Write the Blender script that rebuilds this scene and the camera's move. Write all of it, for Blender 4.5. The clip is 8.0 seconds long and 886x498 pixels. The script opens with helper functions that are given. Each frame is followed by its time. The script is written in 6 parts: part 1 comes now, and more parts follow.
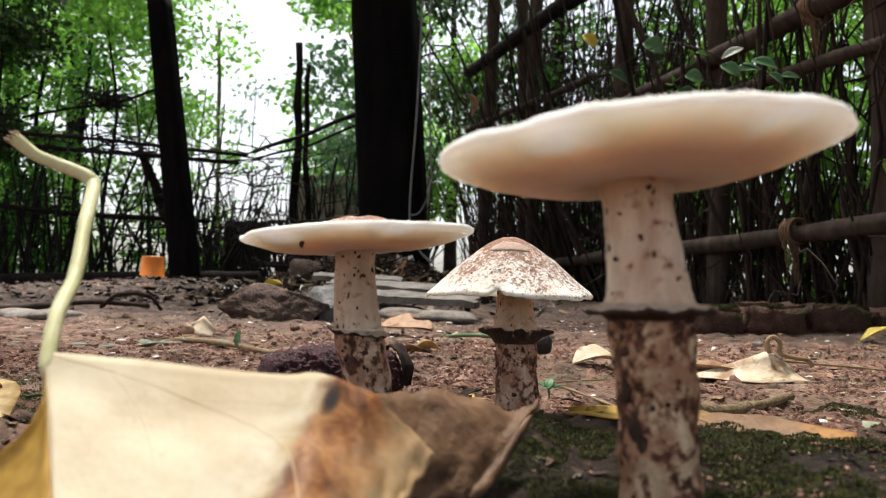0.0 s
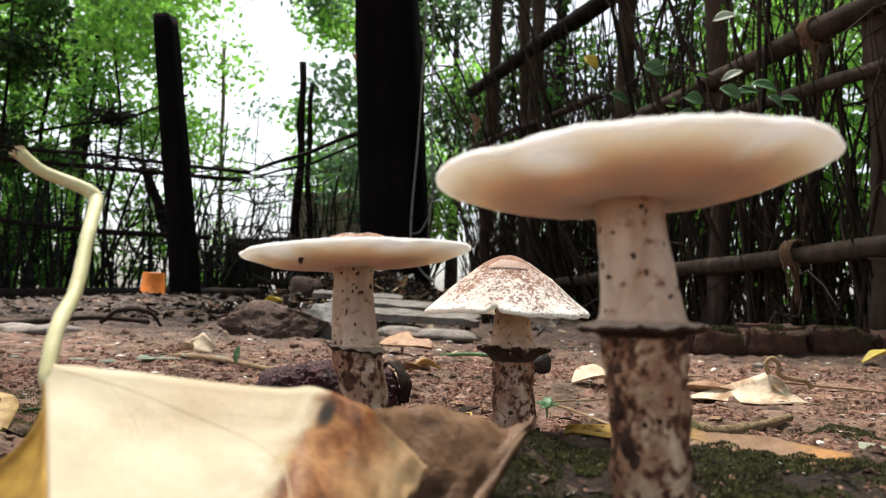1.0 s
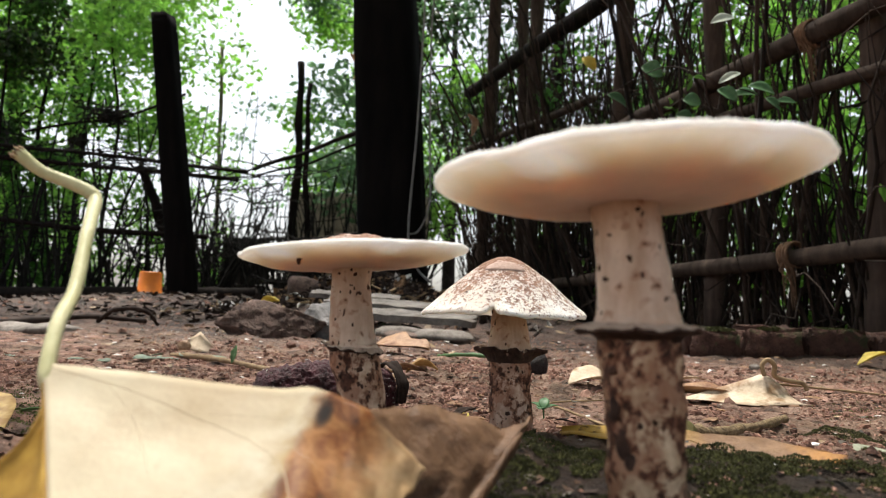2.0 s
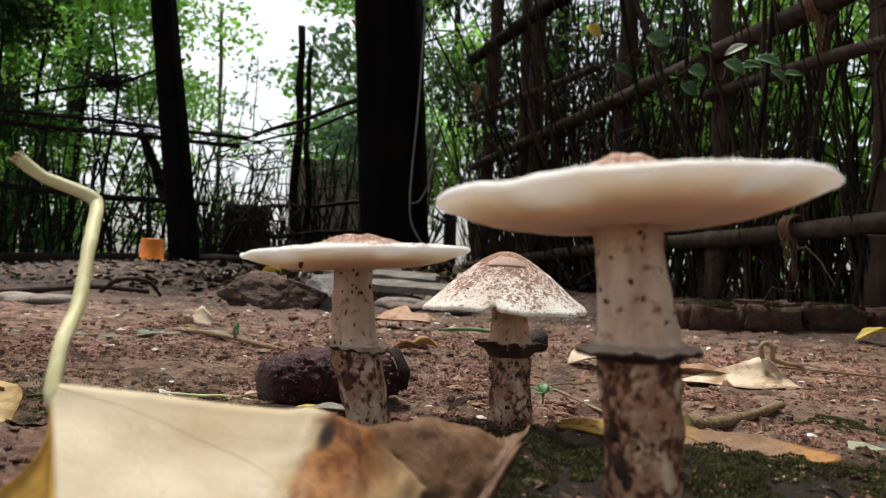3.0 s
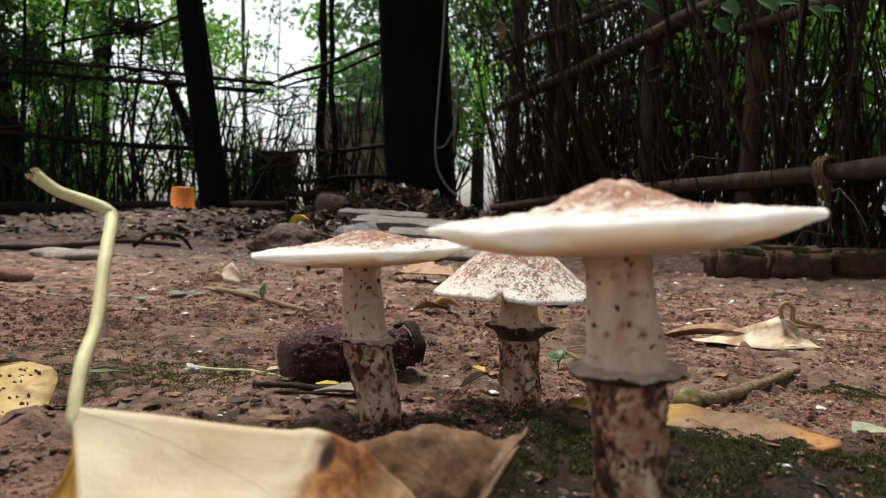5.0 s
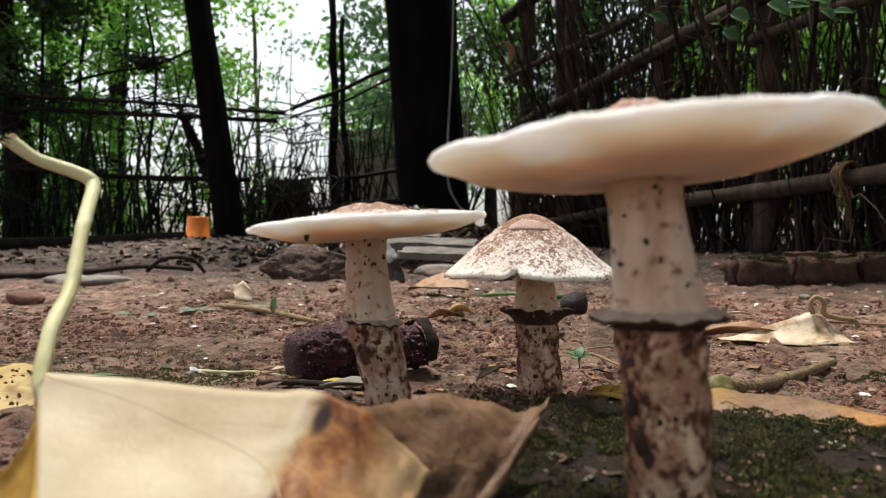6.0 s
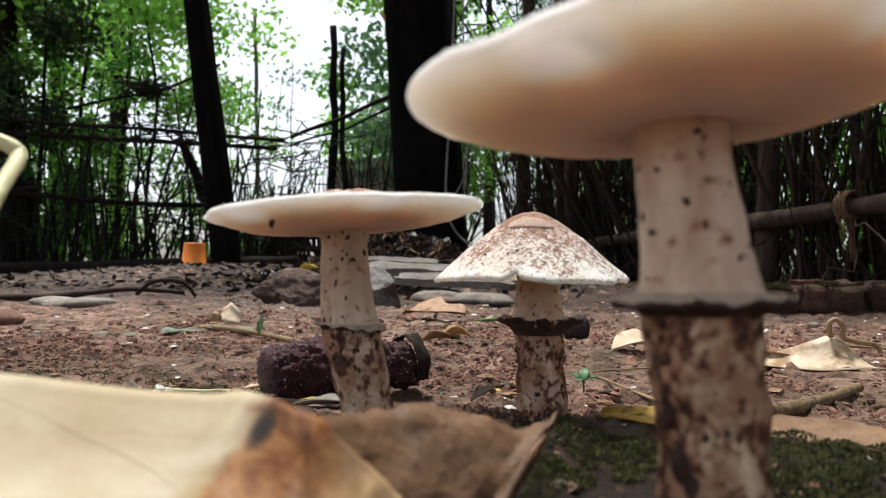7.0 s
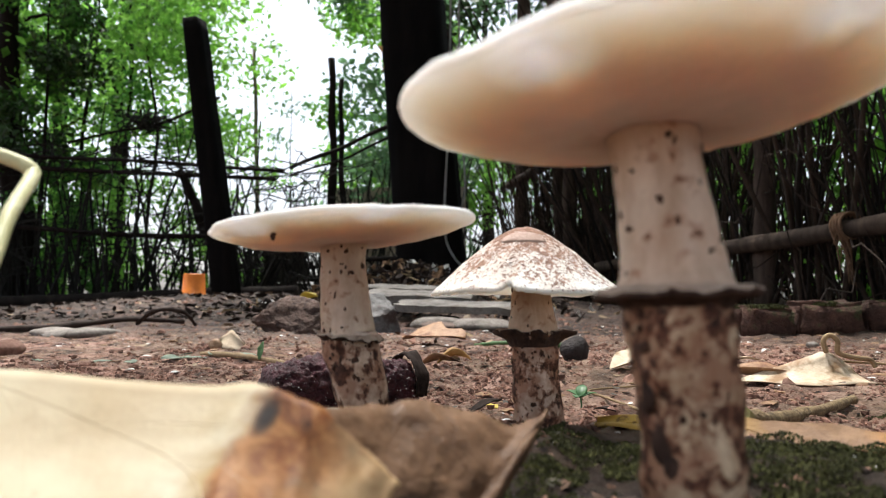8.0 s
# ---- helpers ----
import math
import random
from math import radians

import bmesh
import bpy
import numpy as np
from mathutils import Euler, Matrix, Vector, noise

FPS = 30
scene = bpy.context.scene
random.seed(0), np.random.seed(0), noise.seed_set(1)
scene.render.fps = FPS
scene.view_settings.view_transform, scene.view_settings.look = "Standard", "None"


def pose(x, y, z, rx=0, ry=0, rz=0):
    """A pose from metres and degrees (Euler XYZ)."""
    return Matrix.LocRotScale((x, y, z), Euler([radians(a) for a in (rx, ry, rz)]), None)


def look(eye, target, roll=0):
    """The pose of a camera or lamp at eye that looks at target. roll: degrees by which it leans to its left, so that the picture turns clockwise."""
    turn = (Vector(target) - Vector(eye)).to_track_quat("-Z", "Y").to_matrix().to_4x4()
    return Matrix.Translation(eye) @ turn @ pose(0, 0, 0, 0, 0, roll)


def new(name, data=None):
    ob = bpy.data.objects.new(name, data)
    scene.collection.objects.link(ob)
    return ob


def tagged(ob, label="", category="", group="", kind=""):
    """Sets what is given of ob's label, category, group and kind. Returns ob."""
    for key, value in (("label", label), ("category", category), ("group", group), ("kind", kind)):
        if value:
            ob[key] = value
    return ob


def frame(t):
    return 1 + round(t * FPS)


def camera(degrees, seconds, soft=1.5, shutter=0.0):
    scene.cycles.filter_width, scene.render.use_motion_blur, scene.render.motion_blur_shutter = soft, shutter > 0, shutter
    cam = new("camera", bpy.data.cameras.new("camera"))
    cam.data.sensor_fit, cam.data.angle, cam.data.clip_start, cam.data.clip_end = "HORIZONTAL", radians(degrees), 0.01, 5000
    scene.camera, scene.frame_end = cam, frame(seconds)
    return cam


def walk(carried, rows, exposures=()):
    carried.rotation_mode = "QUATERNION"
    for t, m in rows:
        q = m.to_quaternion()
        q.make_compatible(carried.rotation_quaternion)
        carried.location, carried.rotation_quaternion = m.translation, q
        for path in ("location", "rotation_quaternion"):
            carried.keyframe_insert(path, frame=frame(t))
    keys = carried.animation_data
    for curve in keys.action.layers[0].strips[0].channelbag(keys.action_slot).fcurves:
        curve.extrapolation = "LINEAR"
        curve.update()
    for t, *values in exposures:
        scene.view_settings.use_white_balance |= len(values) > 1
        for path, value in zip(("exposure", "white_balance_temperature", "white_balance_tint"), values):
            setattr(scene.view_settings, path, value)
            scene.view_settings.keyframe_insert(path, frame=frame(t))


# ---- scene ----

# ---- camera and its walk ----
cam = camera(66.00, 8.0, soft=0.9)
PATH = [
    (0, (0.0255, -0.0137, 0.0658), (-0.0373, 0.4812, 0.0993), 1.58),
    (0.2, (0.0254, -0.0144, 0.0680), (-0.0424, 0.4793, 0.1084), 2.95),
    (0.5, (0.0259, -0.0159, 0.0661), (-0.0376, 0.4778, 0.1132), 2.53),
    (1, (0.0272, -0.0162, 0.0651), (-0.0367, 0.4775, 0.1123), 2.09),
    (1.5, (0.0277, -0.0166, 0.0649), (-0.0365, 0.4769, 0.1132), 2.07),
    (2.8, (0.0264, -0.0185, 0.0729), (-0.0311, 0.4769, 0.1087), 2.72),
    (3, (0.0267, -0.0188, 0.0794), (-0.0355, 0.4768, 0.1025), 2.67),
    (3.2, (0.0263, -0.0199, 0.0855), (-0.0376, 0.4758, 0.0994), 3.10),
    (3.5, (0.0259, -0.0223, 0.0933), (-0.0370, 0.4738, 0.0912), 2.92),
    (4, (0.0259, -0.0214, 0.1036), (-0.0410, 0.4738, 0.0868), 3.08),
    (4.2, (0.0253, -0.0225, 0.1037), (-0.0412, 0.4726, 0.0820), 2.81),
    (5.3, (0.0430, -0.0237, 0.1013), (-0.0418, 0.4686, 0.0806), 1.61),
    (5.5, (0.0459, -0.0241, 0.0959), (-0.0395, 0.4682, 0.0776), 1.35),
    (5.7, (0.0444, -0.0180, 0.0889), (-0.0474, 0.4733, 0.0743), 0.81),
    (6, (0.0358, -0.0036, 0.0803), (-0.0567, 0.4878, 0.0776), 0.22),
    (6.2, (0.0345, 0.0054, 0.0752), (-0.0578, 0.4968, 0.0789), -0.21),
    (6.5, (0.0311, 0.0199, 0.0740), (-0.0626, 0.5110, 0.0824), 0.42),
    (6.8, (0.0315, 0.0308, 0.0732), (-0.0637, 0.5215, 0.0882), 0.93),
    (7, (0.0324, 0.0322, 0.0675), (-0.0591, 0.5234, 0.0872), 0.75),
    (7.5, (0.0327, 0.0334, 0.0622), (-0.0618, 0.5235, 0.0922), 0.52),
    (8, (0.0356, 0.0241, 0.0612), (-0.0556, 0.5141, 0.1017), -0.01),
]
walk(cam, [(t, look(eye, target, roll)) for t, eye, target, roll in PATH], [(0.0, 1.46, 6600, 10), (0.5, 1.56, 6600, 10), (1.5, 1.56, 6600, 10), (3.0, 1.13, 6650, 10), (3.5, 1.16, 6700, 10), (5.5, 1.22, 6700, 10), (6.5, 1.32, 6500, 10), (7.0, 1.32, 6400, 10), (7.5, 1.42, 6300, 10), (8.0, 1.58, 6300, 10)])
cam.data.dof.use_dof = True
cam.data.dof.focus_distance = 0.47
cam.data.dof.aperture_fstop = 16.5

# ---- world and sun ----
world = bpy.data.worlds.new("world")
scene.world = world
world.use_nodes = True
SUN_UP, SUN_ROUND = radians(72), radians(-40)
nodes = world.node_tree.nodes
sky = nodes.new("ShaderNodeTexSky")
sky.sky_type = "NISHITA"
sky.sun_disc = False
sky.sun_elevation, sky.sun_rotation = SUN_UP, SUN_ROUND
sky.air_density, sky.dust_density, sky.ozone_density = 1.0, 4.0, 0.6
haze = nodes.new("ShaderNodeHueSaturation")
haze.inputs["Saturation"].default_value = 0.45
world.node_tree.links.new(sky.outputs[0], haze.inputs["Color"])
world.node_tree.links.new(haze.outputs[0], nodes["Background"].inputs[0])
nodes["Background"].inputs[1].default_value = 0.11
sun = new("sun", bpy.data.lights.new("sun", "SUN"))
sun.data.energy, sun.data.angle, sun.data.color = 3.1, radians(9), (1.0, 0.96, 0.90)
sun.matrix_world = look((math.sin(SUN_ROUND) * 5, math.cos(SUN_ROUND) * 5, math.tan(SUN_UP) * 5), (0, 0, 0))


# ---- materials ----
class Mat:
    """A node material with a few short helpers."""

    def __init__(self, name, rough=0.7, spec=0.3, metal=0.0):
        self.m = bpy.data.materials.new(name)
        self.m.use_nodes = True
        self.t = self.m.node_tree
        self.b = self.t.nodes["Principled BSDF"]
        self.b.inputs["Roughness"].default_value = rough
        self.b.inputs["Specular IOR Level"].default_value = spec
        self.b.inputs["Metallic"].default_value = metal
        self.co = self.t.nodes.new("ShaderNodeTexCoord").outputs["Object"]

    def link(self, a, b):
        self.t.links.new(a, b)

    def stretch(self, x, y, z):
        n = self.t.nodes.new("ShaderNodeMapping")
        n.inputs["Scale"].default_value = (x, y, z)
        self.link(self.co, n.inputs[0])
        return n.outputs[0]

    def noise(self, scale, detail=4, rough=0.55, co=None, warp=0.0):
        n = self.t.nodes.new("ShaderNodeTexNoise")
        n.inputs["Scale"].default_value, n.inputs["Detail"].default_value = scale, detail
        n.inputs["Roughness"].default_value, n.inputs["Distortion"].default_value = rough, warp
        self.link(co or self.co, n.inputs["Vector"])
        return n.outputs[0]

    def cells(self, scale, co=None):
        n = self.t.nodes.new("ShaderNodeTexVoronoi")
        n.inputs["Scale"].default_value = scale
        self.link(co or self.co, n.inputs["Vector"])
        return n.outputs

    def ramp(self, fac, *stops):
        n = self.t.nodes.new("ShaderNodeValToRGB")
        e = n.color_ramp.elements
        while len(e) < len(stops):
            e.new(0.5)
        for el, (p, c) in zip(e, stops):
            el.position = p
            el.color = (c, c, c, 1) if isinstance(c, (int, float)) else (*c, 1)
        self.link(fac, n.inputs[0])
        return n.outputs[0]

    def mix(self, fac, a, b, how="MIX"):
        n = self.t.nodes.new("ShaderNodeMix")
        n.data_type, n.blend_type = "RGBA", how
        for s, v in ((n.inputs[0], fac), (n.inputs[6], a), (n.inputs[7], b)):
            if isinstance(v, (int, float)):
                s.default_value = v
            elif isinstance(v, tuple):
                s.default_value = (*v, 1)
            else:
                self.link(v, s)
        return n.outputs[2]

    def math(self, op, a, b):
        n = self.t.nodes.new("ShaderNodeMath")
        n.operation = op
        n.use_clamp = True
        for s, v in ((n.inputs[0], a), (n.inputs[1], b)):
            if isinstance(v, (int, float)):
                s.default_value = v
            else:
                self.link(v, s)
        return n.outputs[0]

    def axis(self, which):
        n = self.t.nodes.new("ShaderNodeSeparateXYZ")
        self.link(self.co, n.inputs[0])
        return n.outputs[which]

    def between(self, v, a, b):
        n = self.t.nodes.new("ShaderNodeMapRange")
        self.link(v, n.inputs[0])
        n.inputs[1].default_value, n.inputs[2].default_value = a, b
        return n.outputs[0]

    def shade_by_piece(self, col, amount=0.25, island=False):
        if island:
            r = self.t.nodes.new("ShaderNodeNewGeometry").outputs["Random Per Island"]
        else:
            r = self.t.nodes.new("ShaderNodeObjectInfo").outputs["Random"]
        return self.mix(1.0, col, self.ramp(r, (0, 1 - amount), (1, 1.0)), "MULTIPLY")

    def colour(self, c):
        if isinstance(c, tuple):
            self.b.inputs["Base Color"].default_value = (*c, 1)
        else:
            self.link(c, self.b.inputs["Base Color"])
        return self

    def bump(self, fac, depth, strength=1.0):
        n = self.t.nodes.new("ShaderNodeBump")
        n.inputs["Distance"].default_value, n.inputs["Strength"].default_value = depth, strength
        self.link(fac, n.inputs["Height"])
        self.link(n.outputs[0], self.b.inputs["Normal"])
        return self

    def soft(self, weight, radius, scale):
        self.b.inputs["Subsurface Weight"].default_value = weight
        self.b.inputs["Subsurface Radius"].default_value = radius
        self.b.inputs["Subsurface Scale"].default_value = scale
        return self

    def leafy(self, col, share=0.4):
        """Lets light through a thin blade."""
        tr = self.t.nodes.new("ShaderNodeBsdfTranslucent")
        if isinstance(col, tuple):
            tr.inputs[0].default_value = (*col, 1)
        else:
            self.link(col, tr.inputs[0])
        mx = self.t.nodes.new("ShaderNodeMixShader")
        mx.inputs[0].default_value = share
        self.link(self.b.outputs[0], mx.inputs[1])
        self.link(tr.outputs[0], mx.inputs[2])
        self.link(mx.outputs[0], self.t.nodes["Material Output"].inputs[0])
        return self


def make_soil():
    m = Mat("soil", 0.85, 0.28)
    big, mid, fine = m.noise(2.2, 5, 0.6), m.noise(22, 6, 0.65), m.noise(160, 5, 0.7)
    zone = m.noise(9, 5, 0.62, None, 0.5)
    # Dark low ends of red and mud paint shaded crevices into the soil.
    red = m.ramp(mid, (0.36, (0.035, 0.013, 0.009)), (0.47, (0.31, 0.150, 0.106)), (0.64, (0.62, 0.385, 0.295)))
    mud = m.ramp(m.noise(40, 6, 0.6), (0.37, (0.032, 0.018, 0.012)), (0.50, (0.285, 0.170, 0.120)), (0.66, (0.53, 0.36, 0.275)))
    olive = m.ramp(mid, (0.3, (0.045, 0.031, 0.017)), (0.52, (0.185, 0.130, 0.080)), (0.75, (0.34, 0.26, 0.18)))
    col = m.mix(m.ramp(zone, (0.42, 0.0), (0.52, 0.9)), red, mud)
    col = m.mix(m.ramp(big, (0.44, 0.0), (0.60, 0.55)), col, olive)
    far = m.math("MULTIPLY", m.between(m.axis(1), 0.9, 1.7), m.ramp(m.noise(5, 5, 0.7), (0.35, 0.55), (0.6, 1.0)))
    col = m.mix(far, col, m.ramp(m.noise(30, 5, 0.7), (0.34, (0.012, 0.008, 0.007)), (0.56, (0.050, 0.033, 0.027)), (0.72, (0.17, 0.125, 0.105))))
    col = m.mix(m.math("MULTIPLY", m.ramp(fine, (0.34, 0.95), (0.45, 0.0)), m.ramp(zone, (0.42, 1.0), (0.55, 0.5))), col, (0.040, 0.020, 0.015))
    grit = m.cells(420)
    col = m.mix(m.ramp(grit[0], (0.08, 0.6), (0.18, 0.0)), col, (0.30, 0.18, 0.135))
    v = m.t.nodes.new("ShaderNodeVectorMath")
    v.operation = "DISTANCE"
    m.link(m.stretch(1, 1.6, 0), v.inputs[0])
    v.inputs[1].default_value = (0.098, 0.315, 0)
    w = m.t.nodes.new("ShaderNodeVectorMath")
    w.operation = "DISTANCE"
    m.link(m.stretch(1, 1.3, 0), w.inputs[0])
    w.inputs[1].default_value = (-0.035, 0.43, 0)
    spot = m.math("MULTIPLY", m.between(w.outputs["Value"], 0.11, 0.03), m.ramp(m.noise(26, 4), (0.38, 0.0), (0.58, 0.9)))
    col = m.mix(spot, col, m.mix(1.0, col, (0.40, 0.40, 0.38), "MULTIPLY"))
    # Damp soil, darkened further to paint shade near the leaf and big mushroom.
    damp_shade = m.math("ADD", m.between(v.outputs["Value"], 0.25, 0.13), m.math("MULTIPLY", m.math("SUBTRACT", m.noise(14, 4), 0.45), 1.6))
    col = m.mix(m.math("MULTIPLY", damp_shade, m.between(v.outputs["Value"], 0.28, 0.15)), col, m.mix(1.0, col, (0.12, 0.12, 0.10), "MULTIPLY"))
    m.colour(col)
    m.link(m.ramp(m.noise(60, 5, 0.7), (0.35, 0.48), (0.6, 0.9)), m.b.inputs["Roughness"])
    return m.bump(m.mix(0.6, mid, m.noise(260, 5, 0.75)), 0.013).m


def make_cap_top(scaly):
    """White skin whose brown flecks crowd towards the middle."""
    m = Mat("cap_skin", 0.75, 0.25)
    x, y = m.axis(0), m.axis(1)
    r = m.math("SQRT", m.math("ADD", m.math("MULTIPLY", x, x), m.math("MULTIPLY", y, y)), 0)
    white = m.ramp(m.noise(45, 4), (0.3, (0.78, 0.70, 0.62)), (0.6, (0.90, 0.87, 0.82)))
    tan = m.ramp(m.noise(110, 5, 0.7), (0.3, (0.33, 0.18, 0.125) if scaly else (0.25, 0.125, 0.085)), (0.65, (0.60, 0.42, 0.335) if scaly else (0.50, 0.33, 0.25)))
    near = m.between(r, 0.039, 0.010) if scaly else m.between(r, 0.050, 0.012)
    wash = m.math("MULTIPLY", near, m.ramp(m.noise(160, 5, 0.7), (0.30, 0.35), (0.60, 0.95)))
    col = m.mix(wash, white, tan)
    grow = m.math("MULTIPLY", near, 0.12)
    patchy = m.math("MULTIPLY", m.noise(75, 4, 0.6), 0.30)
    coarse = m.math("ADD", m.math("ADD", m.math("MULTIPLY", m.noise(430, 4, 0.62, None, 0.4), 0.8), patchy), grow)
    small = m.math("ADD", m.math("ADD", m.math("MULTIPLY", m.noise(900, 3, 0.6), 0.8), patchy), grow)
    lift = 0.0 if scaly else 0.025
    col = m.mix(m.ramp(coarse, (0.60 + lift, 0.0), (0.645 + lift, 0.92)), col, m.ramp(m.noise(200, 3), (0.35, (0.15, 0.065, 0.040)), (0.6, (0.40, 0.22, 0.15))))
    col = m.mix(m.ramp(small, (0.63 + lift, 0.0), (0.67 + lift, 0.8)), col, (0.20, 0.095, 0.058))
    m.colour(col)
    m.soft(0.35, (1.0, 0.82, 0.68), 0.005)
    return m.bump(m.mix(0.5, coarse, m.noise(500, 5, 0.6)), 0.0012).m


def make_flesh(name, low, high, fade=None):
    m = Mat(name, 0.6, 0.3)
    col = m.ramp(m.noise(40, 4), (0.3, low), (0.65, high))
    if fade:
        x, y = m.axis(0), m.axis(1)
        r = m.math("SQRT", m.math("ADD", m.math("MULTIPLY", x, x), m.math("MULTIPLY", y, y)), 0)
        # Pinkish flesh round the stem, darkened to include the groove's shade.
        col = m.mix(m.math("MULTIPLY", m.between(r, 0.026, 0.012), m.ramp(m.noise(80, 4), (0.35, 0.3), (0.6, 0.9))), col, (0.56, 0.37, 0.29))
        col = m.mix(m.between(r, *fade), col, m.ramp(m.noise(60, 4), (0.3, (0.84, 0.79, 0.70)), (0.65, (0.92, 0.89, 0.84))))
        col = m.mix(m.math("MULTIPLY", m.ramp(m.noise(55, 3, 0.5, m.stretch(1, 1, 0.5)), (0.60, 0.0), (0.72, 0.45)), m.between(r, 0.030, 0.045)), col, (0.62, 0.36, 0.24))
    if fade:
        # Two whiter patches paint the glints on the rim folds into the flesh.
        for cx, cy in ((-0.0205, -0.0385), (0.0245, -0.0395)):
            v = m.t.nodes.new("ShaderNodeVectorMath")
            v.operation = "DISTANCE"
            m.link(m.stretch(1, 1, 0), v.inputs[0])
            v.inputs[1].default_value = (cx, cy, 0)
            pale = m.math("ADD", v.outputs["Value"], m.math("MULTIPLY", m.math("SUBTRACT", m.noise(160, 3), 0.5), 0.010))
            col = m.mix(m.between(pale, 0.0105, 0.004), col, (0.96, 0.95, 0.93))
    m.colour(col).soft(0.8, (1.0, 0.88, 0.78), 0.011)
    return m.bump(m.noise(300, 3), 0.0003).m


def make_stem(name, dirt, fine=1.0, low=(0.46, 0.28, 0.175), high=(0.80, 0.61, 0.45), cover=0.02):
    """Cream stem; below the ring it breaks into dark brown scales."""
    m = Mat(name, 0.7, 0.25)
    fib = m.noise(140, 5, 0.6, m.stretch(1, 1, 0.35))
    if dirt < 0.5:
        col = m.ramp(fib, (0.3, (0.49, 0.345, 0.235)), (0.62, (0.76, 0.625, 0.485)))
        spot = m.noise(230, 3, 0.5, None, 0.3)
        col = m.mix(m.ramp(spot, (0.585, 0.0), (0.67, 0.65)), col, (0.36, 0.185, 0.11))
        col = m.mix(m.ramp(spot, (0.685, 0.0), (0.725, 0.95)), col, (0.10, 0.042, 0.022))
        col = m.mix(m.ramp(m.noise(38, 4, 0.6), (0.46, 0.0), (0.66, 0.6)), col, (0.44, 0.255, 0.155))
        relief = m.mix(0.5, fib, m.noise(60, 4))
    else:
        col = m.ramp(fib, (0.3, low), (0.62, high))
        col = m.mix(m.ramp(m.noise(85, 5, 0.6), (0.41, 0.0), (0.57, 0.8)), col, (0.31, 0.135, 0.075))
        zone = m.math("MULTIPLY", m.noise(70 * fine, 3, 0.55), 0.45)
        scale = m.math("ADD", m.math("MULTIPLY", m.noise(260 * fine, 4, 0.6, m.stretch(1, 1, 0.8), 0.15), 0.7), zone)
        col = m.mix(m.ramp(scale, (0.575 - cover, 0.0), (0.60 - cover, 0.85)), col, (0.25, 0.115, 0.065))
        col = m.mix(m.ramp(scale, (0.615 - cover, 0.0), (0.645 - cover, 0.97)), col, m.ramp(m.noise(500, 3), (0.35, (0.025, 0.010, 0.006)), (0.65, (0.13, 0.05, 0.028))))
        relief = m.mix(0.75, fib, scale)
    m.colour(col).soft(0.2, (1.0, 0.6, 0.4), 0.002)
    return m.bump(relief, 0.0016 if dirt > 0.5 else 0.0007).m


def make_mottled(name, a, b, scale=60, rough=0.75, bump=0.001, fine=300, spec=0.3, through_light=0.0, piece=0.0, island=False, dark=None):
    """A plain natural surface that varies at two scales."""
    m = Mat(name, rough, spec)
    big, small = m.noise(scale, 5, 0.6), m.noise(fine, 4, 0.6)
    col = m.ramp(m.mix(0.35, big, small), (0.32, a), (0.66, b))
    if dark:
        col = m.mix(m.ramp(m.noise(scale * 0.6, 4, 0.6), (0.56, 0.0), (0.68, 0.9)), col, dark)
    if piece:
        col = m.shade_by_piece(col, piece, island)
    m.colour(col).bump(m.mix(0.5, big, small), bump)
    if through_light:
        m.leafy(col, through_light)
    return m.m


def make_bark(name, a, b, scale=18, bump=0.006, spec=0.2):
    m = Mat(name, 0.9, spec)
    co = m.stretch(1, 1, 0.18)
    fib, spots = m.noise(scale, 6, 0.65, co), m.noise(scale * 0.3, 4)
    col = m.mix(m.ramp(spots, (0.4, 0.0), (0.7, 0.5)), m.ramp(fib, (0.3, a), (0.7, b)), tuple(0.6 * v for v in a))
    m.colour(col)
    return m.bump(fib, bump).m


